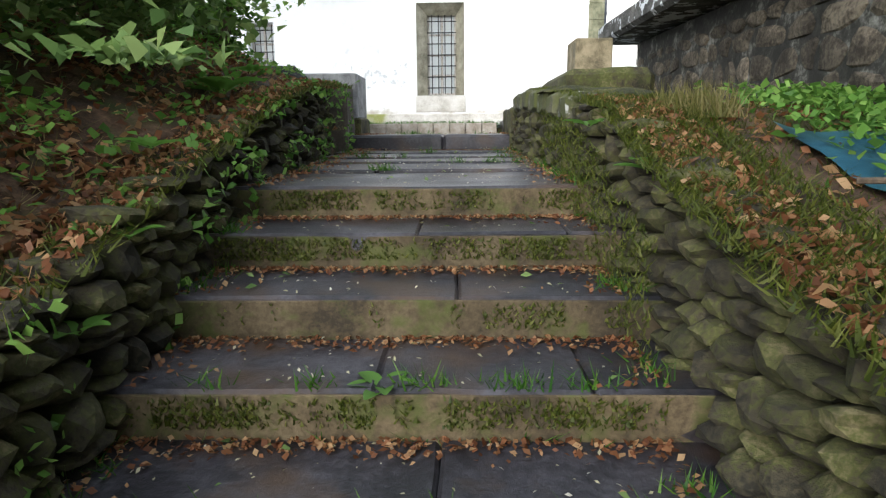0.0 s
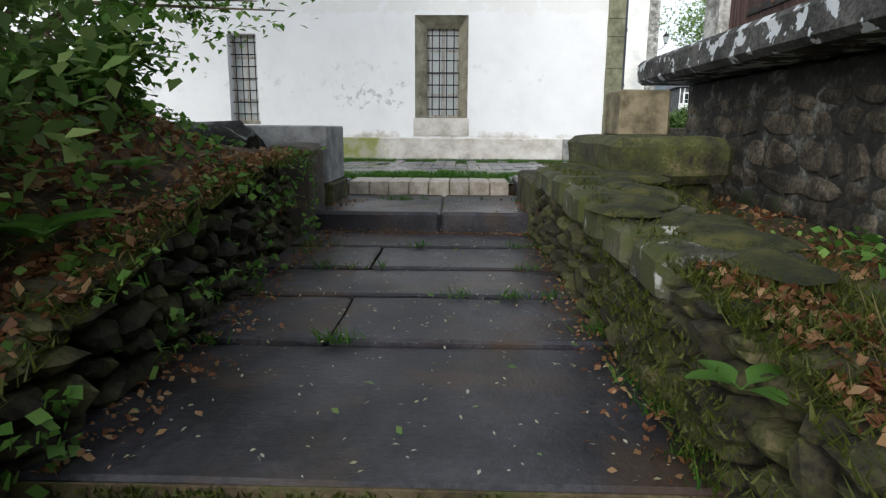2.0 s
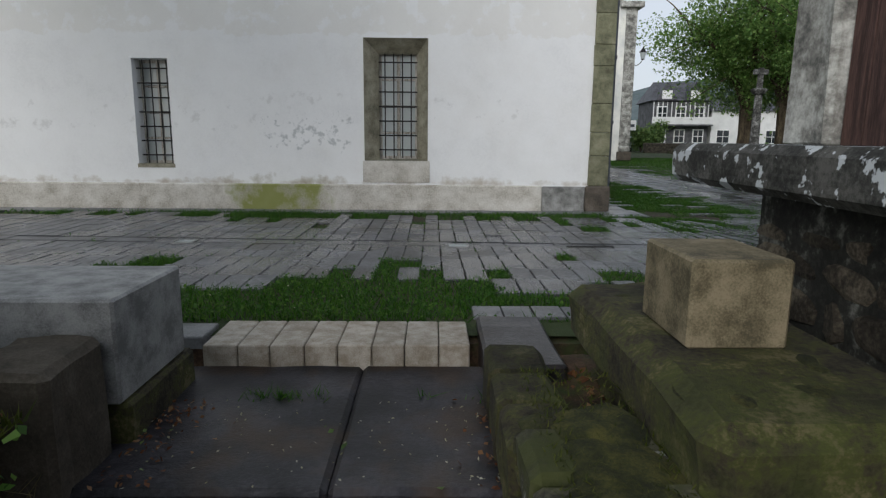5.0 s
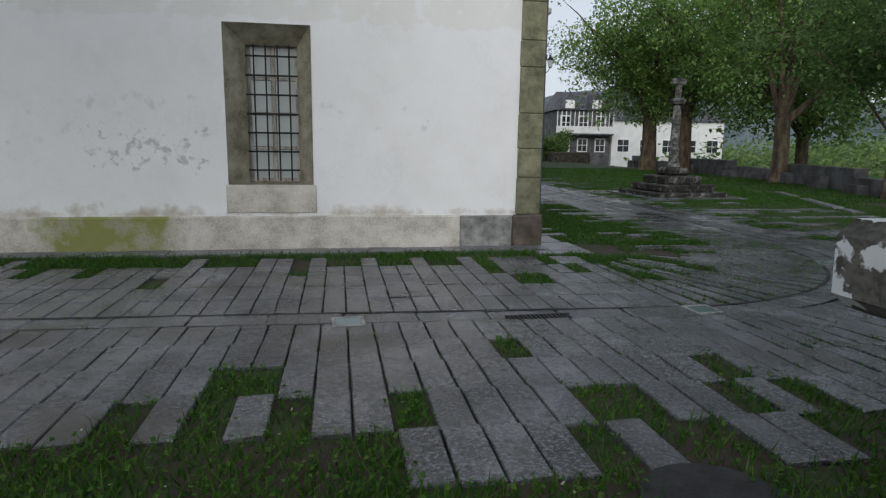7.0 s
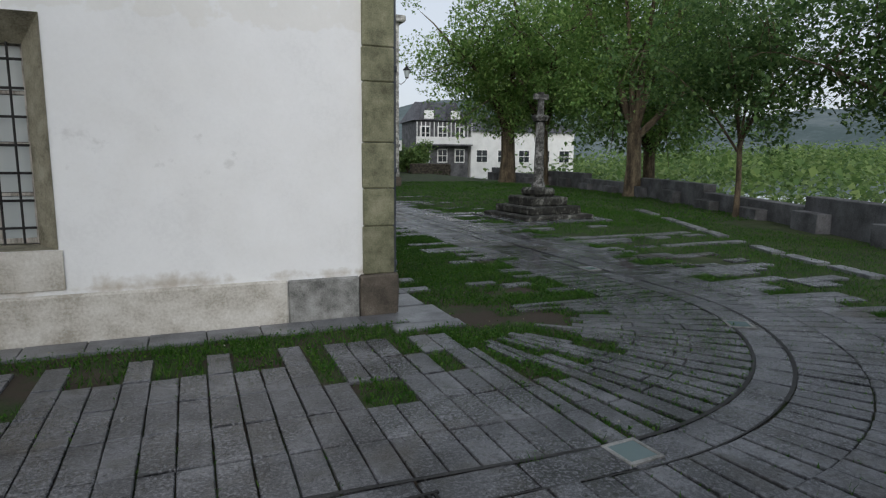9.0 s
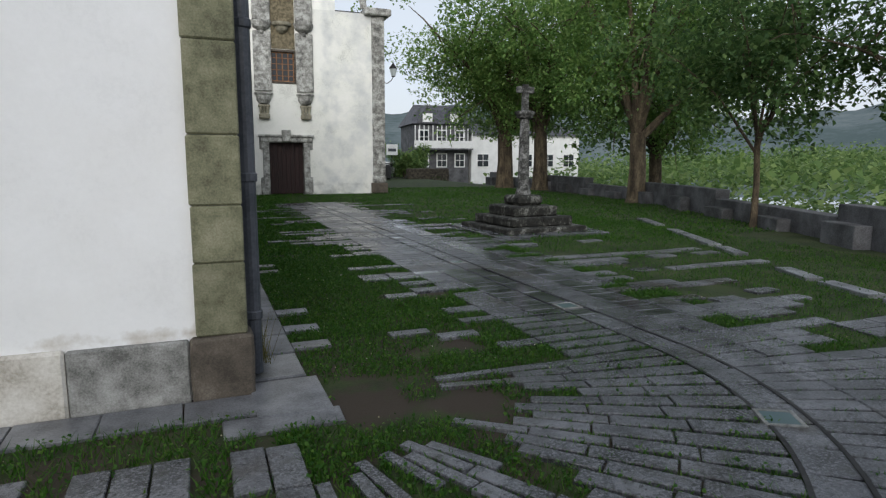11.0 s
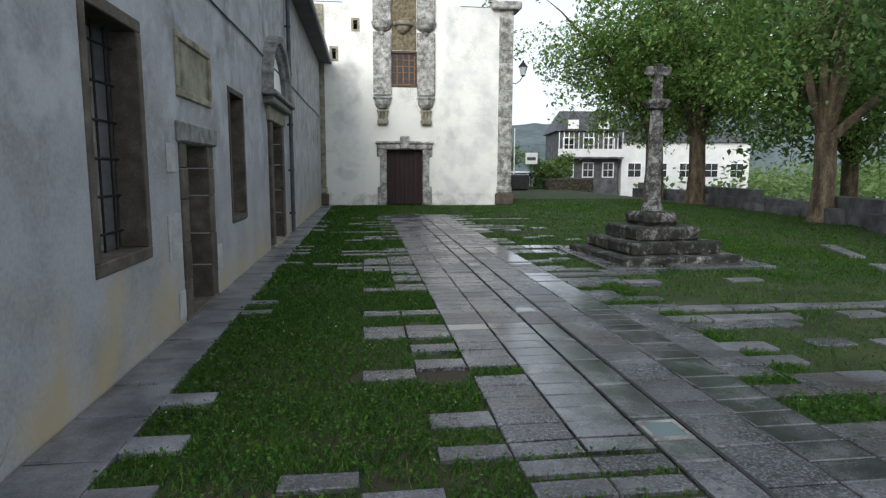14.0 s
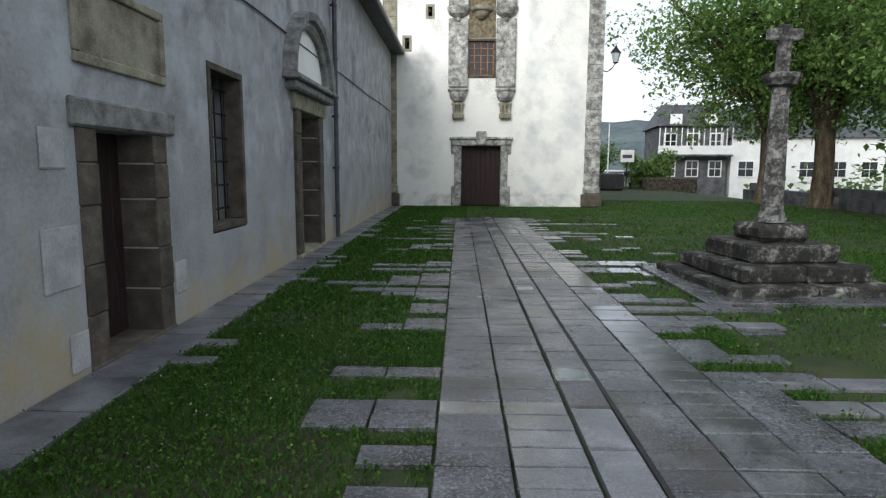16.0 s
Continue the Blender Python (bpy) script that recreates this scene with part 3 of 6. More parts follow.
door_1 = plank_door("door_1", D1[0], D1[1], 0.03, D1[3], east, 0.32, 6, wood_door, "closed dark brown plank door in stone jambs")
for _u0, _u1 in ((18.43, 18.67), (19.55, 19.79)):
    _z = 0.0
    for _k, _h in enumerate((0.42, 0.38, 0.45, 0.32, 0.26)):
        block("jamb_stone", EX - 0.38, EX + 0.018 + 0.006 * (_k % 2), _u0 + (-0.0 if _u0 < 19 else -0.006), _u1 + (0.006 if _u0 < 19 else 0.0), _z + 0.003, _z + _h, stone_brown, door_1, 0.012)
        _z += _h
block("lintel", EX - 0.4, EX + 0.045, 18.36, 19.93, 1.833, 2.045, stone_grey, door_1, 0.02, "grey granite lintel")
block("threshold", EX - 0.4, EX + 0.03, 18.43, 19.79, -0.04, 0.028, stone_brown, door_1, 0.01)
plaque = empty("wall_plaque")
tagged(plaque, "blank framed stone panel set in the wall above a door", "plaque")
block("panel", EX - 0.05, EX + 0.004, 18.54, 19.75, 2.37, 2.86, stone_trim, plaque, 0.004, rough=0.0)
for _b in ((18.46, 19.83, 2.29, 2.37), (18.46, 19.83, 2.86, 2.94), (18.46, 18.54, 2.37, 2.86), (19.75, 19.83, 2.37, 2.86)):
    block("frame", EX - 0.02, EX + 0.03, *_b, stone_trim, plaque, 0.01)

for _y0, _y1, _z0, _z1 in ((18.03, 18.3, 1.53, 1.81), (17.98, 18.38, 0.68, 1.13), (19.84, 20.1, 0.3, 0.62), (18.2, 18.42, 0.05, 0.34)):
    tagged(block("plaster_patch", EX + 0.001, EX + 0.012, _y0, _y1, _z0, _z1, plain_patch, None, 0.008), "smooth rectangular cement repair in the plaster", "wall patch", kind="structure")

# portal with an arched niche
door_2 = plank_door("door_2", D2[0], D2[1], 0.05, D2[3], east, 0.34, 7, wood_door, "dark wooden portal door under an arched stone moulding")
for _u0, _u1 in ((24.28, 24.6), (25.95, 26.27)):
    _z = 0.05
    for _h in (0.55, 0.5, 0.55, 0.45, 0.39):
        block("jamb_stone", EX - 0.42, EX + 0.06, _u0 - (0.0 if _u0 < 25 else 0.006), _u1 + (0.006 if _u0 < 25 else 0.0), _z + 0.003, _z + _h, stone_brown, door_2, 0.015)
        _z += _h
block("lintel", EX - 0.42, EX + 0.08, 24.15, 26.4, 2.494, 2.78, stone_trim, door_2, 0.02)
block("cornice", EX - 0.1, EX + 0.2, 23.85, 26.7, 2.785, 2.93, stone_grey, door_2, 0.03)
block("cornice", EX - 0.1, EX + 0.27, 23.7, 26.85, 2.932, 3.02, stone_grey, door_2, 0.02)
_bm = bmesh.new()
_pr = []
for _k in range(25):
    _t = math.pi * _k / 24
    _c, _s = math.cos(_t), math.sin(_t)
    _pr.append([_bm.verts.new((EX + x, 25.28 - 1.13 * r * _c, 3.02 + 0.9 * r * _s)) for r, x in ((1.02, -0.05), (1.02, 0.09), (1.1, 0.14), (1.18, 0.12), (1.2, 0.2), (1.34, 0.22), (1.36, -0.05))])
for _a, _b in zip(_pr, _pr[1:]):
    for _k in range(6):
        _bm.faces.new((_a[_k], _a[_k + 1], _b[_k + 1], _b[_k]))
part("arch_moulding", _bm, stone_grey, door_2, "moulded dark stone arch")
_bm = bmesh.new()
_f = [_bm.verts.new((EX + 0.012, 25.28 - 1.16 * math.cos(math.pi * k / 24), 3.02 + 0.93 * math.sin(math.pi * k / 24))) for k in range(25)]
_bm.faces.new(_f)
part("tympanum", _bm, white_paint, door_2, "white plastered tympanum")
block("threshold", EX - 0.42, EX + 0.1, 24.28, 26.27, -0.03, 0.05, stone_trim, door_2, 0.012)


# downpipes, cable, gutter
def downpipe(y, z1, x=EX + 0.1, r=0.06, mat_=None):
    top = empty("downpipe", (x, y, 0))
    tagged(top, "grey painted metal downpipe fixed to the wall", "downpipe")
    part("pipe", tube([(0, 0, 0.02), (0, 0, z1)], r, 14), pipe_paint, top)
    for z in (0.45, 1.5, 2.6, 3.8, 4.9):
        part("collar", lathe([(r + 0.004, z), (r + 0.012, z + 0.01), (r + 0.012, z + 0.06), (r + 0.004, z + 0.07)], 14), pipe_paint, top)
        part("bracket", cut_box(-0.1, -r + 0.01, -0.012, 0.012, z + 0.01, z + 0.05), iron, top)
    return top


downpipe(14.24, 5.6)
downpipe(27.4, 5.6, EX + 0.09, 0.05)
gutter = part("gutter", cut_box(EX + 0.42, EX + 0.54, SY - 0.4, FY - 0.02, EAST_TOP - 0.02, EAST_TOP + 0.12, 0.03), pipe_paint)
tagged(gutter, "dark metal gutter along the eave", "gutter", kind="structure")
cable = part("wall_cable", tube([(EX + 0.02, 14.8 + k * 1.95, 3.58 + 0.012 * k + 0.02 * math.sin(k * 1.9)) for k in range(13)], 0.012, 6), rubber)
tagged(cable, "black cable strung along the wall", "cable")

# ---- church front ----
church_door = plank_door("door_3", FD[0], FD[1], 0.02, FD[3], church, 0.25, 8, wood_door, "large closed dark brown plank door of the church")
for _u0, _u1, _s in ((5.7, 5.98, -1), (7.57, 7.85, 1)):
    block("jamb_stone", _u0 - (0 if _s < 0 else 0.006), _u1 + (0.006 if _s < 0 else 0), FY - 0.1, FY + 0.28, 0.0, 2.416, stone_lichen, church_door, 0.02)
    block("jamb_stone", _u0 + (-0.12 if _s < 0 else 0.2), _u1 + (-0.2 if _s < 0 else 0.12), FY - 0.08, FY + 0.02, 0.02, 0.8, stone_lichen, church_door, 0.03)
    block("jamb_stone", _u0 + (-0.14 if _s < 0 else 0.14), _u1 + (-0.14 if _s < 0 else 0.14), FY - 0.09, FY + 0.02, 2.1, 2.7, stone_lichen, church_door, 0.03)
block("lintel", 5.57, 7.98, FY - 0.14, FY + 0.28, 2.414, 2.66, stone_lichen, church_door, 0.05)
block("cornice", 5.5, 8.05, FY - 0.2, FY + 0.02, 2.663, 2.77, stone_lichen, church_door, 0.03)
block("keystone", 6.57, 6.97, FY - 0.26, FY + 0.0, 2.45, 2.99, stone_lichen, church_door, 0.03)
wood_orange = mat("wood_orange", [(0.35, (0.16, 0.07, 0.03)), (0.5, (0.27, 0.13, 0.06)), (0.65, (0.36, 0.2, 0.1))], 6, 0.7, 0.2, 40)
niche = part("niche_panel", cut_box(6.24, 7.3, FY - 0.02, FY - 0.002, 6.62, 9.6, 0.01), granite_gold)
tagged(niche, "tan dressed stone panel between the carved pilasters", "panel", kind="structure")
window_6 = empty("window_6")
tagged(window_6, "small leaded church window in a wooden frame", "window", kind="structure")
ring("surround", FW[0], FW[1], FW[2], FW[3], 0.1, church, 0.2, 0.03, stone_brown, window_6)
sash(FW[0], FW[1], FW[2], FW[3], lambda u, v, d: church(u, v, d + 0.1), window_6, wood_orange, (4, 5))
for _s in (FS1, FS2):
    _w = empty("window_slit")
    tagged(_w, "slit window in a pale stone frame", "window", kind="structure")
    ring("surround", *_s, 0.1, church, 0.3, 0.012, stone_trim, _w)


def estipite(x):
    """A carved hanging pilaster of the church front, with its console."""
    top = empty("carved_pilaster", (x, FY, 0))
    tagged(top, "carved hanging stone pilaster with patchy plaster on the church front", "pilaster", kind="structure")
    block("shaft", -0.39, 0.39, -0.12, -0.002, 4.72, 7.35, stone_lichen, top, 0.03)
    part("drop", lathe([(0.1, 0.0), (0.24, 0.06), (0.33, 0.2), (0.36, 0.4), (0.42, 0.46), (0.42, 0.52)], 18, (0, 0.02, 4.12)), stone_lichen, top)
    part("volute", lathe([(0.16, 0.0), (0.38, 0.14), (0.46, 0.34), (0.46, 0.42)], 18, (0, 0.04, 7.36)), stone_lichen, top)
    part("boss", lathe([(0.05, 0), (0.11, 0.05), (0.11, 0.12), (0.05, 0.18)], 12, (0, -0.1, 7.2)), stone_lichen, top)
    block("shaft", -0.39, 0.39, -0.14, -0.002, 7.8, 9.5, stone_lichen, top, 0.03)
    block("console", -0.24, 0.24, -0.22, -0.002, 3.47, 3.72, stone_trim, top, 0.05)
    for dx in (-0.15, 0.0, 0.15):
        part("flute", tube([(dx, -0.08, 3.72), (dx, -0.1, 4.02)], [0.06, 0.075], 8), stone_trim, top)
    block("console", -0.26, 0.26, -0.16, -0.002, 4.0, 4.115, stone_trim, top, 0.03)


estipite(5.83)
estipite(7.71)
corbel = empty("corbel", (6.73, FY, 7.33))
tagged(corbel, "carved stone corbel under a niche", "corbel", kind="structure")
part("bowl", lathe([(0.12, -0.02), (0.26, 0.1), (0.32, 0.28)], 18), stone_trim, corbel)
part("top", lathe([(0.4, 0.283), (0.44, 0.33), (0.44, 0.42), (0.4, 0.45)], 18), stone_trim, corbel)
for _x0, _x1, _m in ((10.93, 11.55, stone_lichen), (2.85, 3.38, stone_trim)):
    _p = empty("church_pilaster")
    tagged(_p, "lichened stone corner pilaster of the church", "pilaster", kind="structure")
    _z = 0.85
    _k = 0
    while _z < 8.3:
        _h = (0.62, 0.5, 0.7, 0.55)[_k % 4]
        block("stone", _x0, _x1, FY - 0.1, FY - 0.002, _z + 0.004, min(_z + _h, 8.4), _m, _p, 0.015)
        _z += _h
        _k += 1
    block("stone", _x0 - 0.1, _x1 + 0.1, FY - 0.2, FY - 0.002, 0.0, 0.5, stone_brown, _p, 0.03)
    block("stone", _x0 - 0.04, _x1 + 0.04, FY - 0.15, FY - 0.002, 0.503, 0.846, _m, _p, 0.06)
block("cornice", 10.55, 11.85, FY - 0.35, FY + 0.75, 8.42, 8.75, stone_lichen, None, 0.05)
tagged(bpy.data.objects["cornice.003"] if "cornice.003" in bpy.data.objects else bpy.context.scene.objects[-1], "projecting stone cornice at the church corner", "cornice", kind="structure")
_pts = [(10.6 - 1.6 * (1 - math.cos(a)), FY + 0.1, 8.75 + 1.5 * math.sin(a) * 0.9) for a in [k * math.pi / 16 for k in range(9)]]
volute = part("volute_scroll", tube(_pts, [0.16, 0.16, 0.17, 0.18, 0.18, 0.18, 0.18, 0.16, 0.14], 10), stone_lichen)
tagged(volute, "curved stone scroll rising along the church gable", "scroll", kind="structure")
# ---- ground ----
def sheet(name, xs, ys, height, material, label, category, smooth=True):
    verts = [(x, y, height(x, y)) for y in ys for x in xs]
    w = len(xs)
    faces = [(j * w + i, j * w + i + 1, (j + 1) * w + i + 1, (j + 1) * w + i) for j in range(len(ys) - 1) for i in range(w - 1)]
    return tagged(new(name, mesh_of(name, verts, faces, material, smooth)), label, category, kind="structure")


def lerp(v, table):
    return float(np.interp(v, [a for a, _ in table], [b for _, b in table]))


def plaza_z(x, y):
    z = float(gz(np.array(y))) - 0.03 + 0.012 * noise.noise((x * 0.8, y * 0.8, 0))
    z -= 0.35 * max(0, x - 16) * min(1, max(0, (x - 16) / 12)) * (1 if x > 21.5 else 0)
    return z


_xs = [-400, -200, -80, -30, -16] + [k * 0.6 for k in range(-26, 40)] + [26, 32, 45, 80, 200, 400]
_ys = [6.7, 6.9] + [7.0 + 0.6 * k for k in range(57)] + [44, 52, 64, 90, 200, 420]
ground = sheet("ground", _xs, _ys, plaza_z, earth, "lawn of short grass with bare muddy patches", "lawn")

STEP_Y, STEP_Z, TREAD, RISE = 2.8, -0.427, 0.45, 0.172
LX, RX = -1.14, 0.6
LFACE = [(-2, -1.06), (1.4, -1.08), (2.8, -1.15), (4.2, -1.16), (5.6, -1.3)]
RFACE = [(-2, 0.62), (1.4, 0.6), (2.8, 0.54), (4.2, 0.45), (6.2, 0.43)]


def stair_z(y):
    """The height of the walking surface of the steps at y."""
    if y > 6.1:
        return -0.19
    if y > STEP_Y:
        return STEP_Z + (y - STEP_Y) * 0.025
    k = math.floor((STEP_Y - y) / TREAD)
    return STEP_Z - RISE * (k + 1)


LTOP = [(-6, -1.9), (-1, -1.0), (1.37, -0.52), (2.17, -0.27), (2.76, -0.12), (3.5, 0.1), (4.8, 0.3), (6.2, 0.34), (8, 0.34)]
RTOP = [(-6, -1.7), (-1, -1.0), (0.73, -0.55), (1.1, -0.48), (2.07, -0.22), (2.75, 0.0), (4.1, 0.13), (5, 0.2), (7.2, 0.19)]


def left_bank(x, y):
    d = max(0.0, -1.37 - x)
    z = lerp(y, LTOP) - 0.04 + 0.55 * min(d, 1.6) * (1 if y < 5.0 else max(0.0, 1 - (y - 5.0) / 0.9)) + 0.1 * max(0, d - 1.6)
    return z + 0.07 * noise.noise((x * 2.3, y * 2.3, 3)) - (0.4 if x > -1.385 else 0)


def right_bank(x, y):
    z = lerp(y, RTOP) - 0.06 if y < 3.4 else lerp(y, [(3.4, 0.0), (4.2, -0.14), (7.0, -0.1), (8, -0.05)])
    if y < 3.6:
        z -= 0.04 * max(0, x - 1.0)
    return z + 0.05 * noise.noise((x * 2.5, y * 2.5, 9)) - (0.4 if x < (0.8 if y < 3.3 else 0.85) else 0)


_plaza = set(bpy.data.objects)
bank_left = sheet("bank_left", [-30, -14, -8, -6, -5] + [-4.4 + 0.16 * k for k in range(18)] + [-1.55, -1.45, -1.39, -1.38], [-30, -15, -8] + [-6 + 0.2 * k for k in range(61)] + [6.22], left_bank, soil, "earth bank above the dry-stone wall, with ivy and dead leaves", "bank")
bank_right = sheet("bank_right", [0.78, 0.82, 0.84, 0.88] + [1.0 + 0.16 * k for k in range(12)] + [4, 7, 14, 40], [-30, -15, -8] + [-6 + 0.2 * k for k in range(67)] + [7.3], right_bank, soil, "mossy earth strip behind the low wall", "bank")
pit = sheet("ground_below", [-30, -1.0, 0.7, 30], [-60, -30, -8, -4.4], lambda x, y: -3.4, soil, "lower ground at the foot of the steps", "ground")

# ---- steps ----
stairs = empty("stairs")
tagged(stairs, "wide worn stone steps with mossy risers", "stairs", kind="structure")
_rng = np.random.default_rng(3)
for _k in range(0, 14):
    _y0 = STEP_Y - TREAD * _k
    _zt = STEP_Z - RISE * _k
    _cut = [LX - 0.12, LX + 0.75 + 0.5 * _rng.random(), LX + 1.35 + 0.2 * _rng.random() if _k % 2 else 99, RX + 0.15]
    _cut = sorted(c for c in _cut if c < 5)
    if _k == 0:
        _cut = [LX - 0.12, RX + 0.15]
    _back = _y0 + TREAD + 0.1 if _k else 3.75
    for _a, _b in zip(_cut, _cut[1:]):
        block("step_stone", _a + 0.001, _b - 0.001, _y0, _back, _zt - 0.3, _zt, step_stone, stairs, 0.012, rough=0.009, seed=_k * 7 + _a)
    if _k < 8:
        block("riser_face", LX - 0.1, RX + 0.12, _y0 - 0.006, _y0 + 0.01, _zt - RISE - 0.05, _zt - 0.014, riser_stone, stairs, 0.004, rough=0.004, seed=_k)
_y = 3.76
for _k, _d in enumerate((0.62, 0.55, 0.6, 0.62)):
    _cut = (LX - 0.12, LX + 0.52, RX + 0.12) if _k % 2 == 0 else (LX - 0.12, RX + 0.12)
    for _a, _b in zip(_cut, _cut[1:]):
        _z = STEP_Z + (_y - STEP_Y) * 0.025
        block("paving_stone", _a + 0.004, _b - 0.004, _y + 0.004, _y + _d - 0.002, _z - 0.25, _z, step_stone, stairs, 0.012, rough=0.009, seed=_k * 3 + _a)
    _y += _d
for _a, _b in ((LX - 0.14, -0.25), (-0.245, 0.6)):
    block("step_stone", _a, _b, 6.1, 7.4, -0.55, -0.19, step_stone, stairs, 0.025, rough=0.008, seed=_a)
block("joint_bed", LX - 0.12, RX + 0.1, 2.9, 6.1, -0.8, -0.47, soil, stairs, 0.0)
tagged(part("kerb_bed", cut_box(-6.0, 6.2, 7.6, 7.95, -0.9, -0.12), soil), "earth bed under the kerb", "ground", kind="structure")
tagged(part("wall_end_bed", cut_box(0.45, 2.4, 5.8, 7.2, -0.9, -0.12), soil), "earth beside the end of the low wall", "ground", kind="structure")
tagged(part("bank_bed", cut_box(-1.8, -1.3, 2.7, 6.1, -1.4, -0.3), soil), "earth behind the retaining wall", "ground", kind="structure")
tagged(part("stair_bed", cut_box(-1.3, 0.9, -2.4, 2.9, -3.4, -2.2), soil), "earth under the steps", "ground", kind="structure")
end_slab = part("end_slab", cut_box(0.44, 0.86, 7.0, 7.9, -0.3, -0.02, 0.02, rough=0.008, seed=6), step_stone)
tagged(end_slab, "dark flat slab at the end of the low wall", "slab")
kerb = empty("kerb")
tagged(kerb, "row of speckled pinkish granite kerb stones", "kerb", kind="structure")
_x = -1.172
for _k in range(8):
    _w = (0.2, 0.185, 0.2, 0.19, 0.2, 0.19, 0.2, 0.183)[_k]
    block("kerb_stone", _x + 0.003, _x + _w - 0.003, 7.374 + 0.002 * _k, 7.86, -0.5, -0.05, granite_pink, kerb, 0.008)
    _x += _w

# ---- dry-stone walls beside the steps ----
def boulder(seed, flat=0.75):
    bm = bmesh.new()
    bmesh.ops.create_icosphere(bm, subdivisions=2, radius=0.5)
    for v in bm.verts:
        c = v.co
        for a in range(3):
            c[a] = math.copysign(min(abs(c[a]), 0.5) ** 0.6 * 0.5 ** 0.4, c[a])
        v.co = c + noise.noise_vector(c * 2.2 + Vector((seed * 3.1, 1, 2))) * 0.16
    cut = np.random.default_rng(200 + seed)
    for _ in range(9):  # split faces
        d = Vector(cut.normal(0, 1, 3)).normalized()
        reach = 0.4 + 0.1 * cut.random()
        for v in bm.verts:
            over = v.co.dot(d) - reach
            if over > 0:
                v.co -= d * over * 0.92
    me = bpy.data.meshes.new("stone")
    bm.to_mesh(me)
    bm.free()
    me.materials.append(moss_stone)
    return me


BOULDERS = [boulder(k) for k in range(10)]
MASONRY = [m.copy() for m in BOULDERS]
for _m in MASONRY:
    _m.materials[0] = masonry_dark


def dry_wall(name, label, face, top, y0, y1, side, rng, lean=0.06, seg=0.14):
    """A wall of stacked rough stones; side is the way its face looks, along x."""
    holder = empty(name)
    tagged(holder, label, "wall", kind="structure")
    y = y0
    core = bmesh.new()
    while y < y1:
        w = seg * rng.uniform(0.75, 1.5)
        zt, zb = lerp(y + w / 2, top) - 0.03, stair_z(y + w / 2) - 0.12
        z = zb
        while z < zt - 0.02:
            h = min(rng.uniform(0.07, 0.15), max(0.07, zt - z + 0.02))
            if rng.random() < 0.22:
                h *= 0.6
            ob = new("stone", BOULDERS[int(rng.integers(10))])
            ob.parent = holder
            hd = 0.26
            ob.matrix_local = Matrix.LocRotScale((lerp(y + w / 2, face) - side * (0.11 + lean * (z - zb)) + rng.normal(0, 0.012), y + w / 2 + rng.normal(0, 0.012), z + h / 2), Euler((rng.normal(0, 0.12), rng.normal(0, 0.06), rng.normal(0, 0.08))), (hd, w * 1.1, h * 1.16))
            z += h
        y += w
    return holder


_rng = np.random.default_rng(11)
wall_left = dry_wall("wall_left_of_steps", "dark mossy dry-stone retaining wall of small flat stones", LFACE, LTOP, -1.6, 5.75, 1, _rng)
wall_right = dry_wall("wall_right_of_steps", "low mossy dry-stone wall with a weedy top", RFACE, RTOP, -1.6, 6.0, -1, _rng)
tagged(part("wall_core", cut_box(-1.7, -1.34, -8, 6.1, -3, -0.75), soil), "earth core of the wall", "wall", kind="structure")
# cap of the low wall
cap = empty("wall_cap")
tagged(cap, "thick moss and flat stones on top of the low wall", "wall cap", kind="structure")
_y = 3.3
_k = 0
while _y < 5.9:
    _d = _rng.uniform(0.3, 0.55)
    _w = 0.42 + 0.05 * _rng.random()
    _zt = lerp(_y + _d / 2, RTOP)
    _x0 = lerp(_y, RFACE)
    block("cap_stone", _x0, _x0 + _w, _y, _y + _d - 0.01, _zt - 0.16, _zt + 0.02, cap_lichen, cap, 0.03, rough=0.02, seed=_k)
    _y += _d
    _k += 1
_y = 5.95
for _k in range(3):
    block("cap_stone", 0.42, 0.7, _y, _y + 0.36, -0.6, 0.1, moss_stone, cap, 0.03, rough=0.02, seed=_k + 40)
    _y += 0.355


def moss_pad(cx, cy, rx, ry, z, h, seed, parent=None, drape=0.0):
    bm = bmesh.new()
    n_r, n_a = 7, 22
    rings = []
    for i in range(n_r + 1):
        f = i / n_r
        rings.append([])
        for j in range(n_a):
            a = 2 * math.pi * j / n_a
            k = 1 + 0.28 * noise.noise((math.cos(a) * 1.4 + seed, math.sin(a) * 1.4, seed))
            px, py = cx + rx * f * k * math.cos(a), cy + ry * f * k * math.sin(a)
            hz = h * (1 - f ** 2.4) + 0.02 * noise.noise((px * 9, py * 9, seed))
            rings[-1].append(bm.verts.new((px, py, z + hz - 0.02 - drape * f * f)))
    for p, q in zip(rings, rings[1:]):
        for j in range(n_a):
            bm.faces.new((p[j], p[(j + 1) % n_a], q[(j + 1) % n_a], q[j]))
    ob = part("moss_pad", bm, moss, parent)
    ob.data.polygons.foreach_set("use_smooth", [True] * len(ob.data.polygons))
    return ob


for _k in range(12):
    _yy = 3.35 + 0.23 * _k
    _c = moss_pad(0.76 + 0.08 * _rng.normal(), _yy, 0.13 + 0.09 * _rng.random(), 0.2 + 0.1 * _rng.random(), lerp(_yy, RTOP) + 0.03, 0.035, _k, cap)

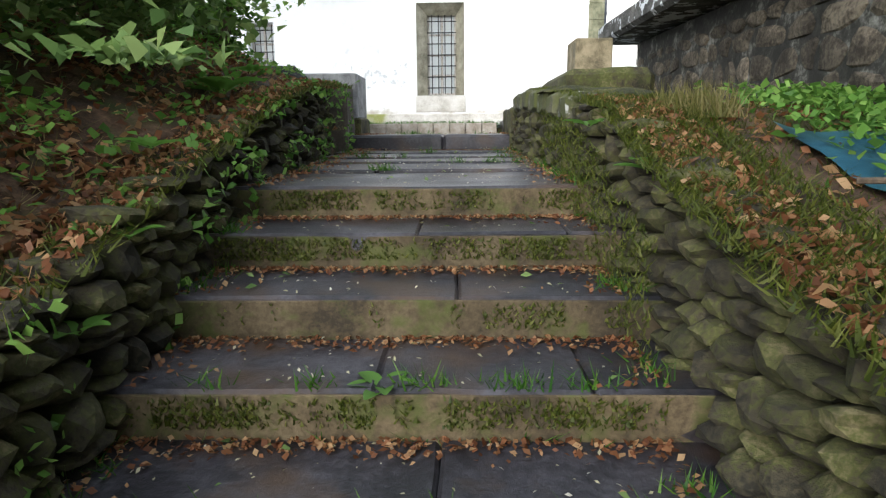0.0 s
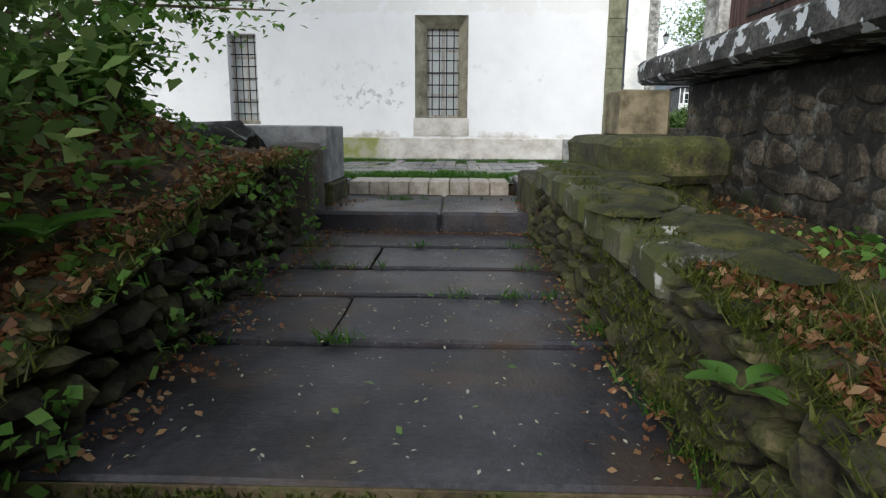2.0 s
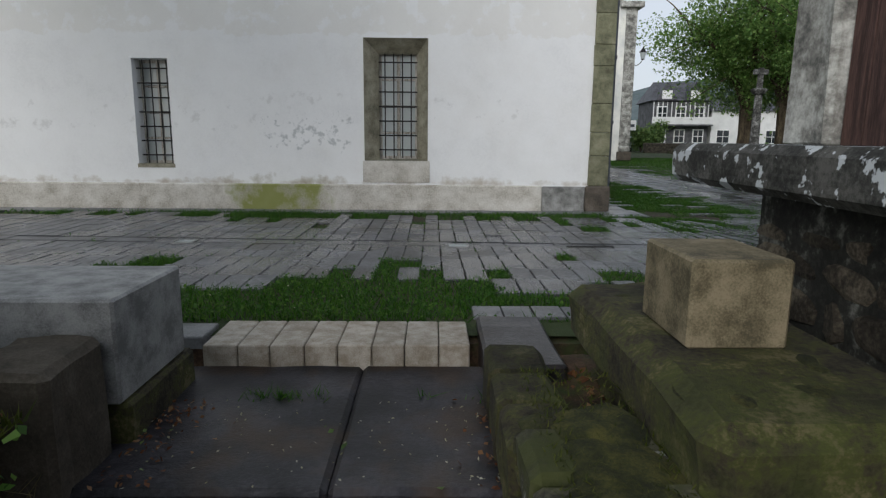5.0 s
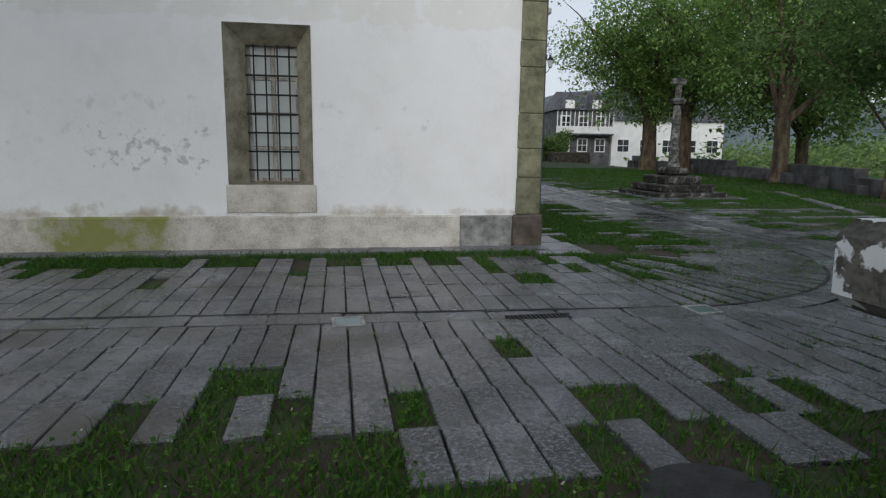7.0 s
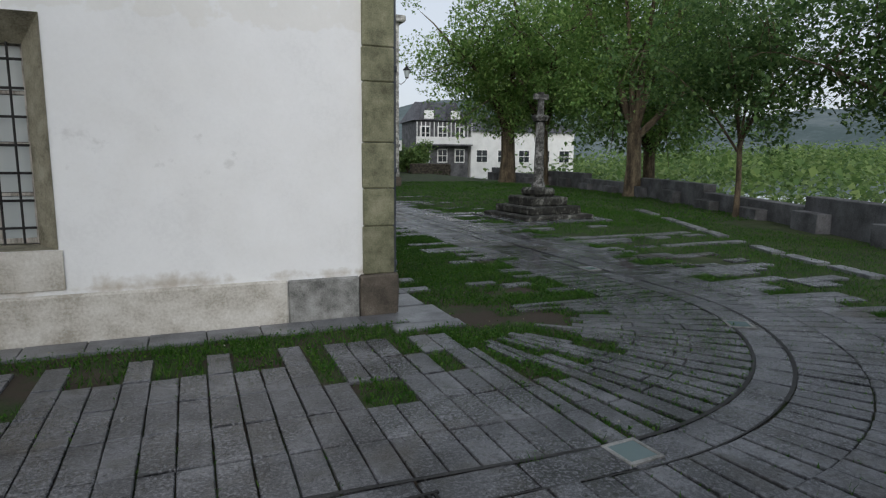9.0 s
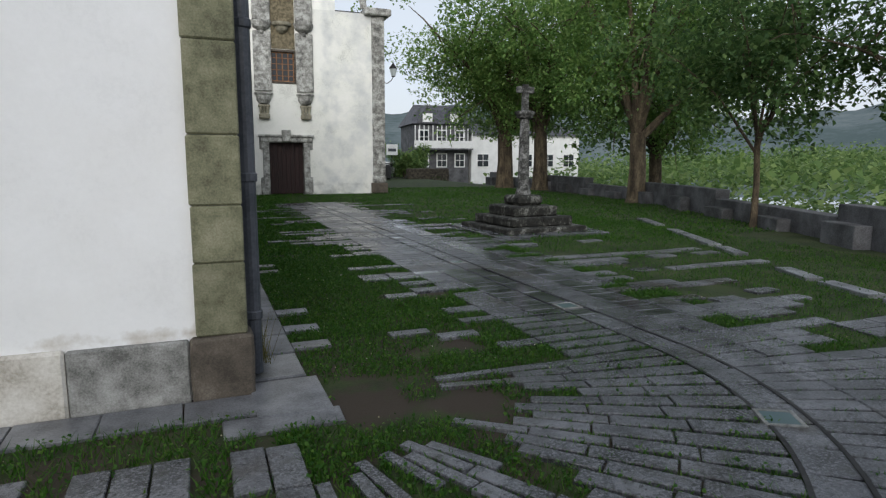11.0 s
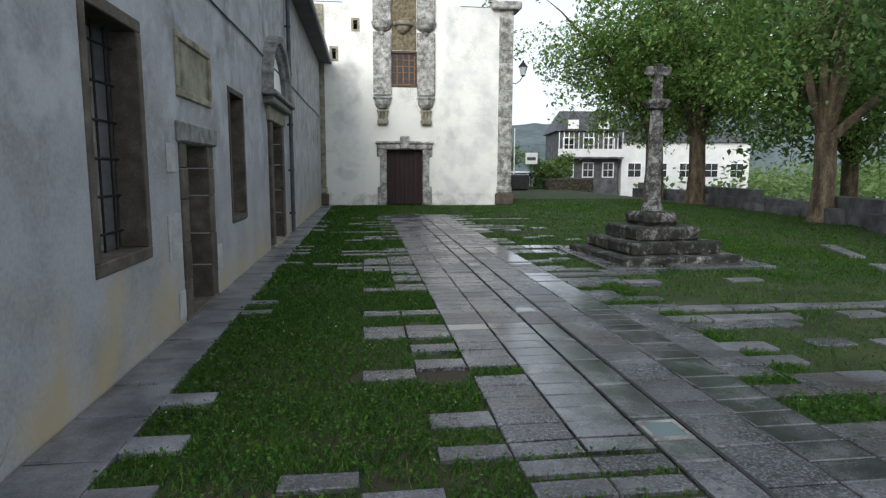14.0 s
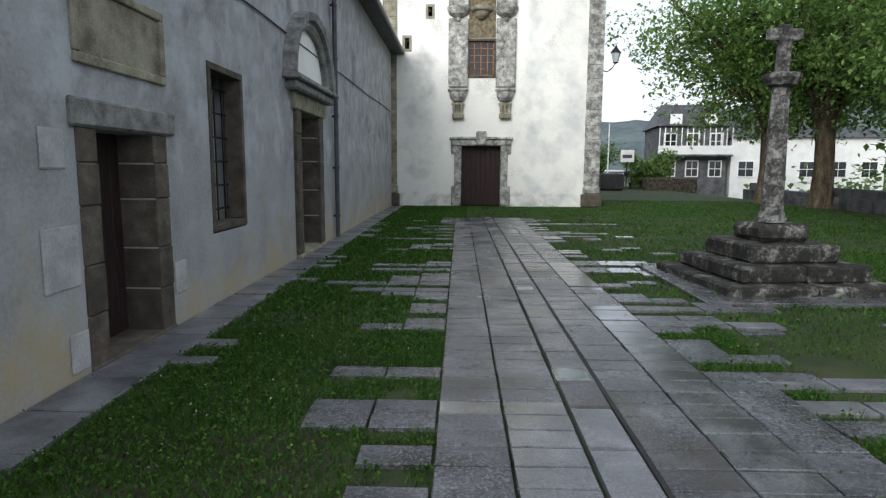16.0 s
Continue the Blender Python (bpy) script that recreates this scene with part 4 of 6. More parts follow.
# ---- granite bench block, stone post, mossy slab and cube ----
bench = part("granite_bench", cut_box(-5.5, -1.165, 6.447, 7.135, 0.012, 0.523, 0.012), granite_new)
tagged(bench, "long pale granite block used as a bench", "bench")
bench_foot = part("bench_foot", cut_box(-5.5, -1.14, 6.46, 7.2, -0.6, 0.01, 0.02, rough=0.01), moss_stone)
tagged(bench_foot, "dark damp footing under the granite block", "footing", kind="structure")
post = part("stone_post", cut_box(-1.55, -1.2, 6.02, 6.42, -0.6, 0.36, 0.03, rough=0.03, seed=5), stone_brown)
tagged(post, "dark weathered stone post beside the steps", "post")
rock = part("dark_rock", cut_box(-2.9, -1.6, 5.5, 6.4, -0.1, 0.52, 0.12, rough=0.09, seed=8), stone_cross_base)
tagged(rock, "large dark rough rock on the bank", "rock")
slab = part("mossy_slab", cut_box(0.87, 1.66, 5.42, 7.12, 0.12, 0.455, 0.07, rough=0.03, seed=12), moss_stone)
tagged(slab, "thick moss-covered stone slab", "slab")
overlay(moss_stone, (0.05, 0.065, 0.01), 0.5, 0.6, 2.6, z=(0.15, 1.2), soft=0.1, amount=0.45)
for _k, (_px, _py) in enumerate(((1.05, 5.75), (1.3, 5.65), (1.45, 5.95), (1.05, 6.75), (1.5, 6.6))):
    moss_pad(_px, _py, 0.14, 0.2, 0.457, 0.022, _k + 30, slab, 0.01)
cube = part("granite_cube", cut_box(1.045, 1.405, 6.03, 6.5, 0.46, 0.818, 0.012), granite_gold)
tagged(cube, "small squared granite block on a mossy slab", "stone block")
slab_foot = part("slab_foot", cut_box(0.98, 1.6, 5.6, 7.0, -0.2, 0.14, 0.05, rough=0.03, seed=3), moss_stone)
tagged(slab_foot, "dark stones under the mossy slab", "footing", kind="structure")

# ---- granary on its stone base ----
granary = empty("granary")
tagged(granary, "old plank granary on a stone base with an overhanging ledge", "granary")
base = part("base", cut_box(2.06, 5.7, -3.0, 7.5, -0.8, 0.97, 0.02, rough=0.03, seed=2), stone_cross_base, granary, "rough dark masonry base")
_rg = np.random.default_rng(21)
_z = -0.5
while _z < 0.9:
    _h = _rg.uniform(0.13, 0.26)
    _y = -1.0
    while _y < 7.5:
        _w = _rg.uniform(0.18, 0.48)
        if _z + _h < 0.99:
            _s = new("base_stone", MASONRY[int(_rg.integers(10))])
            _s.parent = granary
            _s.matrix_local = Matrix.LocRotScale((2.1, min(_y + _w / 2, 7.36), _z + _h / 2), Euler((_rg.normal(0, 0.05), 0, _rg.normal(0, 0.03))), (0.13, _w * 1.1, _h * 1.12))
        _y += _w
    _z += _h
ledge = part("ledge", cut_box(1.66, 5.9, -3.2, 7.88, 0.985, 1.24, 0.045, rough=0.018, seed=31), ledge_stone, granary, "overhanging stone ledge blotched with white lichen")
block("corner_post", 2.13, 2.56, 7.1, 7.52, 1.22, 4.2, stone_lichen, granary, 0.03, "rough stone corner post", rough=0.025, seed=4)
_y = 7.09
for _k in range(30):
    _w = 0.16 + 0.05 * ((_k * 7) % 3) / 2
    block("plank", 2.2, 2.24, _y - _w + 0.006, _y, 1.24, 4.0, wood_granary, granary, 0.005)
    _y -= _w
block("hinge_strap", 2.185, 2.2, 6.0, 6.75, 1.5, 1.56, iron, granary, 0.004, "rusty iron hinge strap")
for _yy in (6.1, 6.3, 6.5, 6.68):
    part("nail", lathe([(0.014, 0), (0.014, 0.012), (0.004, 0.02)], 8), rust_iron, granary).matrix_local = Matrix.Translation((2.187, _yy, 1.53)) @ pose(0, 0, 0, 0, -90, 0)
block("roof", 1.7, 6.0, -3.3, 7.95, 4.2, 4.4, roof_slate, granary, 0.02)
# near-black fill in place of the shade behind the planks
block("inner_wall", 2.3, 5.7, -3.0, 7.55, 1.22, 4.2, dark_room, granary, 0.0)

lower_yard = [o for o in bpy.data.objects if o not in _plaza and o.parent is None]

# ---- stone cross ----
cross = empty("stone_cross", (10.18, 22.45, 0.0))
tagged(cross, "old lichened stone wayside cross on a stepped base", "cross")
for _n, (_a, _z0, _z1) in enumerate(((1.1, -0.05, 0.14), (0.86, 0.142, 0.35), (0.6, 0.352, 0.59))):
    for _sx in (-1, 1):
        for _sy in (-1, 1):
            _x0, _x1 = sorted((0.0, _sx * _a))
            _y0, _y1 = sorted((0.0, _sy * _a))
            block("base_stone", _x0 + 0.002, _x1 - 0.002, _y0 + 0.002, _y1 - 0.002, _z0, _z1, stone_cross_base, cross, 0.03, rough=0.018, seed=_n * 5 + _sx + 2 * _sy)
block("pedestal", -0.36, 0.36, -0.36, 0.36, 0.592, 0.83, stone_cross_base, cross, 0.07, rough=0.02)
part("shaft", lathe([(0.19, 0.0), (0.19, 0.06), (0.145, 0.16), (0.138, 0.5), (0.122, 1.3), (0.11, 1.78)], 8, (0, 0, 0.84)), stone_cross, cross)
part("capital", lathe([(0.13, 0.0), (0.19, 0.03), (0.2, 0.06), (0.24, 0.12), (0.24, 0.17), (0.17, 0.19)], 12, (0, 0, 2.62)), stone_cross, cross)
block("upright", -0.075, 0.075, -0.06, 0.06, 2.8, 3.42, stone_cross, cross, 0.015)
block("arm", -0.23, 0.23, -0.058, 0.058, 3.22, 3.37, stone_cross, cross, 0.015)
cross.matrix_world = pose(10.18, 22.45, 0.0, 0, 0, 6)
cross_pad = part("cross_pad", cut_box(8.8, 11.65, 20.98, 23.9, -0.1, 0.03, 0.01), slab_mat)
tagged(cross_pad, "flat granite paving round the cross", "paving", kind="structure")

# ---- church lamp ----
lamp = empty("wall_lantern", (11.53, FY + 0.1, 5.4))
tagged(lamp, "wrought-iron street lantern on a wall bracket of the church", "lantern")
part("bracket", tube([(0, 0, 0), (0.2, 0, -0.06), (0.4, 0, 0.08), (0.52, 0, 0.28)], 0.02, 8), iron, lamp)
part("backplate", cut_box(-0.02, 0.03, -0.06, 0.06, -0.2, 0.2, 0.01), iron, lamp)
part("lantern_glass", lathe([(0.1, 0.3), (0.19, 0.66)], 6, (0.52, 0, 0)), frost, lamp)
part("lantern_cage", lathe([(0.05, 0.26), (0.11, 0.29), (0.105, 0.31)], 6, (0.52, 0, 0)), iron, lamp)
part("hood", lathe([(0.22, 0.66), (0.2, 0.7), (0.09, 0.84), (0.05, 0.88), (0.02, 0.98)], 6, (0.52, 0, 0)), iron, lamp)
# ---- boundary wall, kerb line ----
WALL_LINE = [(12.9, 11.5), (14.3, 15.5), (16.7, 20.9), (18.9, 26.6), (20.5, 32.5), (21.5, 38.0), (22.0, 43.0), (22.4, 49.0)]
bwall = empty("boundary_wall")
tagged(bwall, "low concrete boundary wall with raised bench blocks", "wall", kind="structure")
for _k, (_p, _q) in enumerate(zip(WALL_LINE, WALL_LINE[1:])):
    _d = Vector((_q[0] - _p[0], _q[1] - _p[1], 0))
    _a = math.degrees(math.atan2(_d.y, _d.x))
    _zz = float(gz(np.array(_p[1])))
    for _n in range(2):
        _l = _d.length / 2
        _high = 0.78 if (_k + _n) % 2 else 0.5
        _m = pose(_p[0] + _d.x * _n / 2, _p[1] + _d.y * _n / 2, _zz, 0, 0, _a)
        part("wall_block", cut_box(0.01, _l - 0.01, -0.3, 0.15, -0.6, _high, 0.015), plain_wall, bwall).matrix_local = _m
        part("bench_face", cut_box(_l * 0.6, _l * 0.98, 0.153, 0.5, -0.4, _high * 0.55, 0.015), plain_wall, bwall).matrix_local = _m
kline = empty("kerb_line")
tagged(kline, "line of pale kerb slabs crossing the lawn", "kerb", kind="structure")
KERB = [(10.15, 12.0), (10.45, 13.3), (11.0, 15.4), (12.4, 18.6), (14.7, 23.6)]
for _p, _q in zip(KERB, KERB[1:]):
    _d = Vector((_q[0] - _p[0], _q[1] - _p[1], 0))
    _c = int(_d.length / 0.9)
    for _n in range(_c):
        if (_n * 7 + int(_p[0])) % 5 == 3:
            continue
        part("kerb_slab", cut_box(0.01, 0.88, -0.13, 0.13, -0.1, 0.035, 0.008), slab_pale, kline).matrix_local = pose(_p[0] + _d.x * _n / _c, _p[1] + _d.y * _n / _c, float(gz(np.array(_p[1] + _d.y * _n / _c))) - 0.01, 0, 0, math.degrees(math.atan2(_d.y, _d.x)))


# ---- trees ----
def tree(name, label, at, height, spread, trunk, leaf, count, size, seed, low=2.4, squash=1.0, material=None, boughs=9, lean=0.0):
    """A tree: tapered trunk, forking limbs, and leaf clumps round the twig ends."""
    rng = np.random.default_rng(seed)
    top = empty(name, at)
    tagged(top, label, "tree")
    bm = bmesh.new()
    fork = low * 1.05
    tube([(0, 0, -0.3), (0.02, 0, 0.15), (0.05 + lean * 0.3, 0.02, fork * 0.5), (lean, 0.05, fork)], [trunk * 1.5, trunk * 1.1, trunk * 0.9, trunk * 0.85], 12, bm)
    tips = []
    for k in range(boughs):
        a = 2 * math.pi * (k + rng.uniform(-0.3, 0.3)) / boughs
        reach = spread * rng.uniform(0.45, 0.95)
        rise = (height - fork) * rng.uniform(0.35, 1.0) * (1.15 - 0.5 * reach / spread)
        p0 = Vector((lean, 0.05, fork * rng.uniform(0.85, 1.05)))
        p3 = Vector((math.cos(a) * reach, math.sin(a) * reach, fork + rise))
        p1 = p0.lerp(p3, 0.33) + Vector((0, 0, rise * 0.16))
        p2 = p0.lerp(p3, 0.68) + Vector((0, 0, rise * 0.12))
        tube([p0, p1, p2, p3], [trunk * 0.5, trunk * 0.32, trunk * 0.18, trunk * 0.05], 7, bm)
        for f in (p1, p2, p3):
            for _ in range(3):
                e = f + Vector(rng.normal(0, 1, 3)) * spread * 0.22
                tube([f, f.lerp(e, 0.5) + Vector((0, 0, 0.1)), e], [trunk * 0.12, trunk * 0.08, trunk * 0.03], 5, bm)
                tips.append(e)
            tips.append(f)
    part("trunk", bm, material or bark, top, "mottled bark with stout limbs" if trunk > 0.2 else "")
    clumps = []
    for t in tips:
        for _ in range(4):
            c = np.array(t) + rng.normal(0, spread * 0.16, 3) * (1, 1, squash)
            c[2] = max(c[2], low + rng.uniform(0, 0.8))
            clumps.append(c)
    clumps = np.array(clumps)
    pick = clumps[rng.integers(0, len(clumps), count)]
    off = rng.normal(0, 1, (count, 3))
    off /= np.linalg.norm(off, axis=1)[:, None]
    pts = pick + off * (rng.uniform(0.2, 1.0, (count, 1)) ** 0.5) * spread * 0.15
    part("crown", leaves(pts, size, rng, name="crown", material=leaf), None, top, "dense crown of broad leaves")
    return top


tree("plane_tree", "tall plane tree in full leaf with a stout mottled trunk", (20.1, 42.6, 0.0), 15, 5.6, 0.5, leaf_plane, 34000, 0.2, 1, 3.0)
tree("plane_tree", "tall plane tree in full leaf with a stout mottled trunk", (20.9, 39.8, 0.0), 14, 4.5, 0.42, leaf_plane, 20000, 0.2, 2, 3.0)
tree("plane_tree", "tall plane tree in full leaf beside the boundary wall", (19.2, 29.4, 0.0), 13, 5.4, 0.35, leaf_plane, 42000, 0.15, 3, 2.6)
tree("young_tree", "slender young tree with dark drooping leaves", (16.1, 21.0, 0.0), 7.5, 3.2, 0.085, leaf_dark, 13000, 0.15, 4, 2.0, boughs=8)
tree("young_tree", "slender young tree with dark drooping leaves", (17.3, 16.6, -0.1), 9, 3.6, 0.2, leaf_dark, 15000, 0.15, 5, 2.2, boughs=8)
tree("plane_tree", "plane tree far along the boundary wall", (24.5, 34.5, -0.6), 12, 5.0, 0.35, leaf_plane, 16000, 0.26, 6, 2.6)

# ---- shrubs beyond the wall ----
def shrub(name, label, at, r, h, leaf, count, size, seed):
    rng = np.random.default_rng(seed)
    top = empty(name, at)
    tagged(top, label, "shrub")
    bm = bmesh.new()
    for k in range(6):
        a = rng.uniform(0, 6.28)
        tube([(0, 0, -0.1), (math.cos(a) * r * 0.3, math.sin(a) * r * 0.3, h * 0.5), (math.cos(a) * r * 0.6, math.sin(a) * r * 0.6, h * 0.85)], [0.05, 0.035, 0.01], 5, bm)
    part("stalk", bm, bark, top)
    k = max(12, count // 90)
    c = rng.normal(0, 1, (k, 3)) * (r * 0.45, r * 0.45, h * 0.22) + (0, 0, h * 0.55)
    pts = c[rng.integers(0, k, count)] + rng.normal(0, 1, (count, 3)) * (r * 0.16, r * 0.16, h * 0.12)
    pts[:, 2] = np.maximum(pts[:, 2], 0.02)
    part("foliage", leaves(pts, size, rng, name="foliage", material=leaf), None, top)
    return top


for _k, (_x, _y, _r, _h) in enumerate(((24.5, 27, 2.4, 2.0), (26.5, 31, 2.6, 2.4), (23.5, 23, 2.2, 1.7), (22, 19.5, 2.2, 1.7), (28, 25, 3, 2.6), (26, 20, 3, 2.4), (20.5, 16.5, 2.0, 1.6))):
    shrub("shrub", "light green shrub behind the boundary wall", (_x, _y, plaza_z(_x, _y) - 0.2), _r, _h, leaf_far, 3200, 0.2, 60 + _k)
for _k, (_x, _y, _r, _h) in enumerate(((19.9, 61.5, 1.4, 2.3), (21.6, 63.5, 1.6, 2.5), (17.6, 66.5, 1.8, 3.2))):
    shrub("shrub", "bright green shrub beside the street", (_x, _y, 0.1), _r, _h, leaf_far, 2500, 0.25, 80 + _k)

# ---- far houses ----
def house(name, label, at, rz, w, d, h, roof_h, floors, cols, wall_m, gallery=False):
    top = empty(name, at, rz)
    tagged(top, label, "house")
    part("wall", cut_box(0, w, 0, d, -1.5, h, 0.02), wall_m, top)
    bm = bmesh.new()
    v = [bm.verts.new(p) for p in ((-0.3, -0.4, h), (w + 0.3, -0.4, h), (w + 0.3, d + 0.4, h), (-0.3, d + 0.4, h), (w * 0.12, d / 2, h + roof_h), (w * 0.88, d / 2, h + roof_h))]
    for f in ((0, 1, 5, 4), (2, 3, 4, 5), (1, 2, 5), (3, 0, 4), (3, 2, 1, 0)):
        bm.faces.new([v[i] for i in f])
    part("roof", bm, roof_slate, top)
    for f in range(floors):
        z0 = 0.9 + f * (h - 0.5) / floors
        for c in range(cols):
            x0 = (c + 0.25) * w / cols
            x1 = (c + 0.75) * w / cols
            win = part("window", cut_box(x0 - 0.08, x1 + 0.08, -0.06, -0.003, z0 - 0.08, z0 + 1.38, 0.01), white_paint, top)
            for i in range(2):
                for j in range(2):
                    xa, xb = x0 + i * (x1 - x0) / 2 + 0.03, x0 + (i + 1) * (x1 - x0) / 2 - 0.03
                    part("pane", cut_box(xa, xb, -0.085, -0.062, z0 + j * 0.65 + 0.03, z0 + (j + 1) * 0.65 - 0.03), glass, win)
    if gallery:
        for g in (0.22, 0.72):
            bm = bmesh.new()
            x = g * w
            v = [bm.verts.new(p) for p in ((x - 1.1, -0.5, h), (x + 1.1, -0.5, h), (x, -0.5, h + 1.9), (x - 1.1, d * 0.5, h), (x + 1.1, d * 0.5, h), (x, d * 0.5, h + 1.9))]
            for f in ((0, 1, 2), (0, 2, 5, 3), (1, 4, 5, 2), (3, 5, 4)):
                bm.faces.new([v[i] for i in f])
            dm = part("dormer", bm, roof_slate, top)
            part("pane", cut_box(x - 0.5, x + 0.5, -0.55, -0.51, h + 0.15, h + 1.0), white_paint, dm)
        part("balcony", cut_box(-0.2, w + 0.2, -1.1, -0.1, 2.6, 2.75, 0.02), plain_wall, top)
        for k in range(14):
            part("gallery_post", cut_box(-0.15 + k * (w + 0.2) / 13, -0.08 + k * (w + 0.2) / 13, -1.05, -0.98, 2.75, 5.0), white_paint, top)
        part("gallery_rail", cut_box(-0.2, w + 0.2, -1.06, -1.0, 2.76, 3.5), white_paint, top)
    return top


house("far_house", "tall house with glazed white galleries and slate dormers", (23.3, 68.6, 0), -8, 5.7, 8, 5.2, 2.2, 2, 3, plain_wall, True)
house("far_house", "long white-walled house beyond the churchyard", (29.2, 67.6, 0), -4, 12.5, 8, 4.2, 1.8, 1, 5, white_paint)

# ---- street corner beyond the church ----
pole = part("flag_pole", tube([(16.9, 60, 0), (16.9, 60, 4.8)], [0.06, 0.04], 8), white_paint)
tagged(pole, "slim white pole by the street", "pole")
bin_ = part("waste_container", cut_box(15.9, 17.5, 57.5, 58.7, 0.0, 1.2, 0.12), rubber)
tagged(bin_, "dark green waste container by the street", "container")
sign = empty("road_sign", (18.3, 60, 0.0))
tagged(sign, "small road sign with a white panel on a post", "sign")
part("post", tube([(0, 0, 0), (0, 0, 3.0)], 0.04, 6), iron, sign)
part("panel", cut_box(-0.5, 0.5, -0.06, -0.042, 2.0, 2.9, 0.01), white_paint, sign)
part("bar", cut_box(-0.35, 0.35, -0.08, -0.062, 2.3, 2.55, 0.0), pipe_paint, sign)
car = empty("parked_car", (18.4, 63, 0.0), 60)
tagged(car, "small silver car parked beside the street", "car")
_prof = [(-2.0, 0.35), (-2.0, 0.8), (-1.3, 0.9), (-0.8, 1.4), (0.7, 1.42), (1.3, 0.95), (2.0, 0.85), (2.05, 0.4)]
_bm = bmesh.new()
_l = [_bm.verts.new((x, -0.8, z)) for x, z in _prof]
_r = [_bm.verts.new((x, 0.8, z)) for x, z in _prof]
for _k in range(8):
    _bm.faces.new((_l[_k], _l[(_k + 1) % 8], _r[(_k + 1) % 8], _r[_k]))
_bm.faces.new(_l[::-1]), _bm.faces.new(_r)
part("body", _bm, white_paint, car)
part("windscreen", cut_box(-1.0, 1.0, -0.82, 0.82, 0.95, 1.3, 0.05), glass, car)
for _x in (-1.3, 1.3):
    for _s in (-0.82, 0.66):
        part("wheel", tube([(_x, _s, 0.32), (_x, _s + 0.16, 0.32)], 0.32, 14), rubber, car)
low_wall = part("garden_wall", cut_box(19.4, 23.2, 59, 59.5, -0.4, 0.85, 0.05, rough=0.08), masonry_dark)
tagged(low_wall, "low dark rubble wall at the edge of the lawn", "wall", kind="structure")

# ---- hills: distance haze is painted into their blue-grey ----
hill_mat = mat("far_hills_hazed", [(0.35, (0.06, 0.09, 0.09)), (0.5, (0.1, 0.13, 0.135)), (0.7, (0.15, 0.18, 0.18))], 0.02, 0.95, 0, 0.2)
_v, _f = [], []
for _k in range(161):
    _a = radians(-75 + _k * 150 / 160)
    _h = 33 + 14 * noise.noise((_k * 0.05, 0, 1)) + 5 * noise.noise((_k * 0.3, 4, 1)) + 2 * noise.noise((_k * 1.5, 7, 1))
    for _r, _z in ((260, -12), (330, _h * 0.45), (420, _h)):
        _v.append((_r * math.sin(_a), _r * math.cos(_a), _z))
for _k in range(160):
    for _j in range(2):
        _f.append((_k * 3 + _j, _k * 3 + 3 + _j, _k * 3 + 4 + _j, _k * 3 + 1 + _j))
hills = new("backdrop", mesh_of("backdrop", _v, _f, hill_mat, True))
tagged(hills, "wooded hills across the valley, with haze put into their colour", "hills", kind="structure")

# ---- woods in the valley ----
_rng = np.random.default_rng(41)
_cl = []
for _ in range(420):
    _x, _y = _rng.uniform(30, 130), _rng.uniform(12, 110)
    _top = -1.2 + 0.035 * (_x - 30) + _rng.normal(0, 0.7)
    _cl.append((_x, _y, _top, _rng.uniform(1.5, 4.0)))
_cl = np.array(_cl)
_ix = _rng.integers(0, len(_cl), 60000)
_pts = _cl[_ix, :3] + _rng.normal(0, 1, (60000, 3)) * np.stack([_cl[_ix, 3], _cl[_ix, 3], np.full(60000, 0.9)], 1)
tagged(new("valley_woods", leaves(_pts, 0.5, _rng, 0.2, 0.9, "valley_woods", leaf_far)), "pale green woods and thickets in the valley", "woods", kind="stuff")

_plaza = set(bpy.data.objects)
# ---- bush and branches beside the steps ----
_rng = np.random.default_rng(77)
for _k, (_x, _y, _z, _r, _h, _c) in enumerate(((-1.95, 3.2, 0.3, 0.75, 1.3, 6500), (-2.9, 4.3, 0.6, 0.9, 1.6, 5200), (-2.2, 2.0, 0.1, 0.8, 1.3, 5600), (-1.75, 1.2, -0.3, 0.4, 0.6, 1500), (-3.0, 0.8, -0.2, 0.8, 1.8, 3600), (-1.9, 4.6, 0.5, 0.4, 0.6, 1500))):
    shrub("bush", "leafy green bush on the bank above the steps", (_x, _y, _z), _r, _h, leaf_far if _k in (0, 2, 3) else leaf_bush, int(_c * 0.75), 0.075, 90 + _k)
branch = empty("overhanging_branch", (-3.0, 4.6, 0.6))
tagged(branch, "leafy branches hanging over the bank", "branch")
_tips = []
for _k in range(9):
    _e = Vector((1.0 + 1.15 * _rng.random(), -0.4 + 1.4 * _rng.random(), 0.5 + 0.75 * _rng.random()))
    part("stalk", tube([(0, 0, -0.2), _e * 0.5 + Vector((0, 0, 0.3)), _e], [0.03, 0.014, 0.004], 5), bark, branch)
    for _n in range(11):
        _tips.append(_e * (0.55 + 0.45 * _rng.random()) + Vector((0, 0, 0.12)) + Vector(_rng.normal(0, 0.1, 3)))
_t = np.array([tuple(p) for p in _tips])
_pts = _t[_rng.integers(0, len(_t), 2600)] + _rng.normal(0, 0.07, (2600, 3))
part("foliage", leaves(_pts, 0.045, _rng, name="foliage", material=leaf_bush), None, branch)
lower_yard += [o for o in bpy.data.objects if o not in _plaza and o.parent is None]

# ---- paving: rows of granite slabs across a curved drain strip ----
CX, CY, R_IN, R_OUT = 3.4, 13.7, 3.26, 3.56
ARC = math.pi / 2 * (R_IN + R_OUT) / 2
PITCH = 0.225


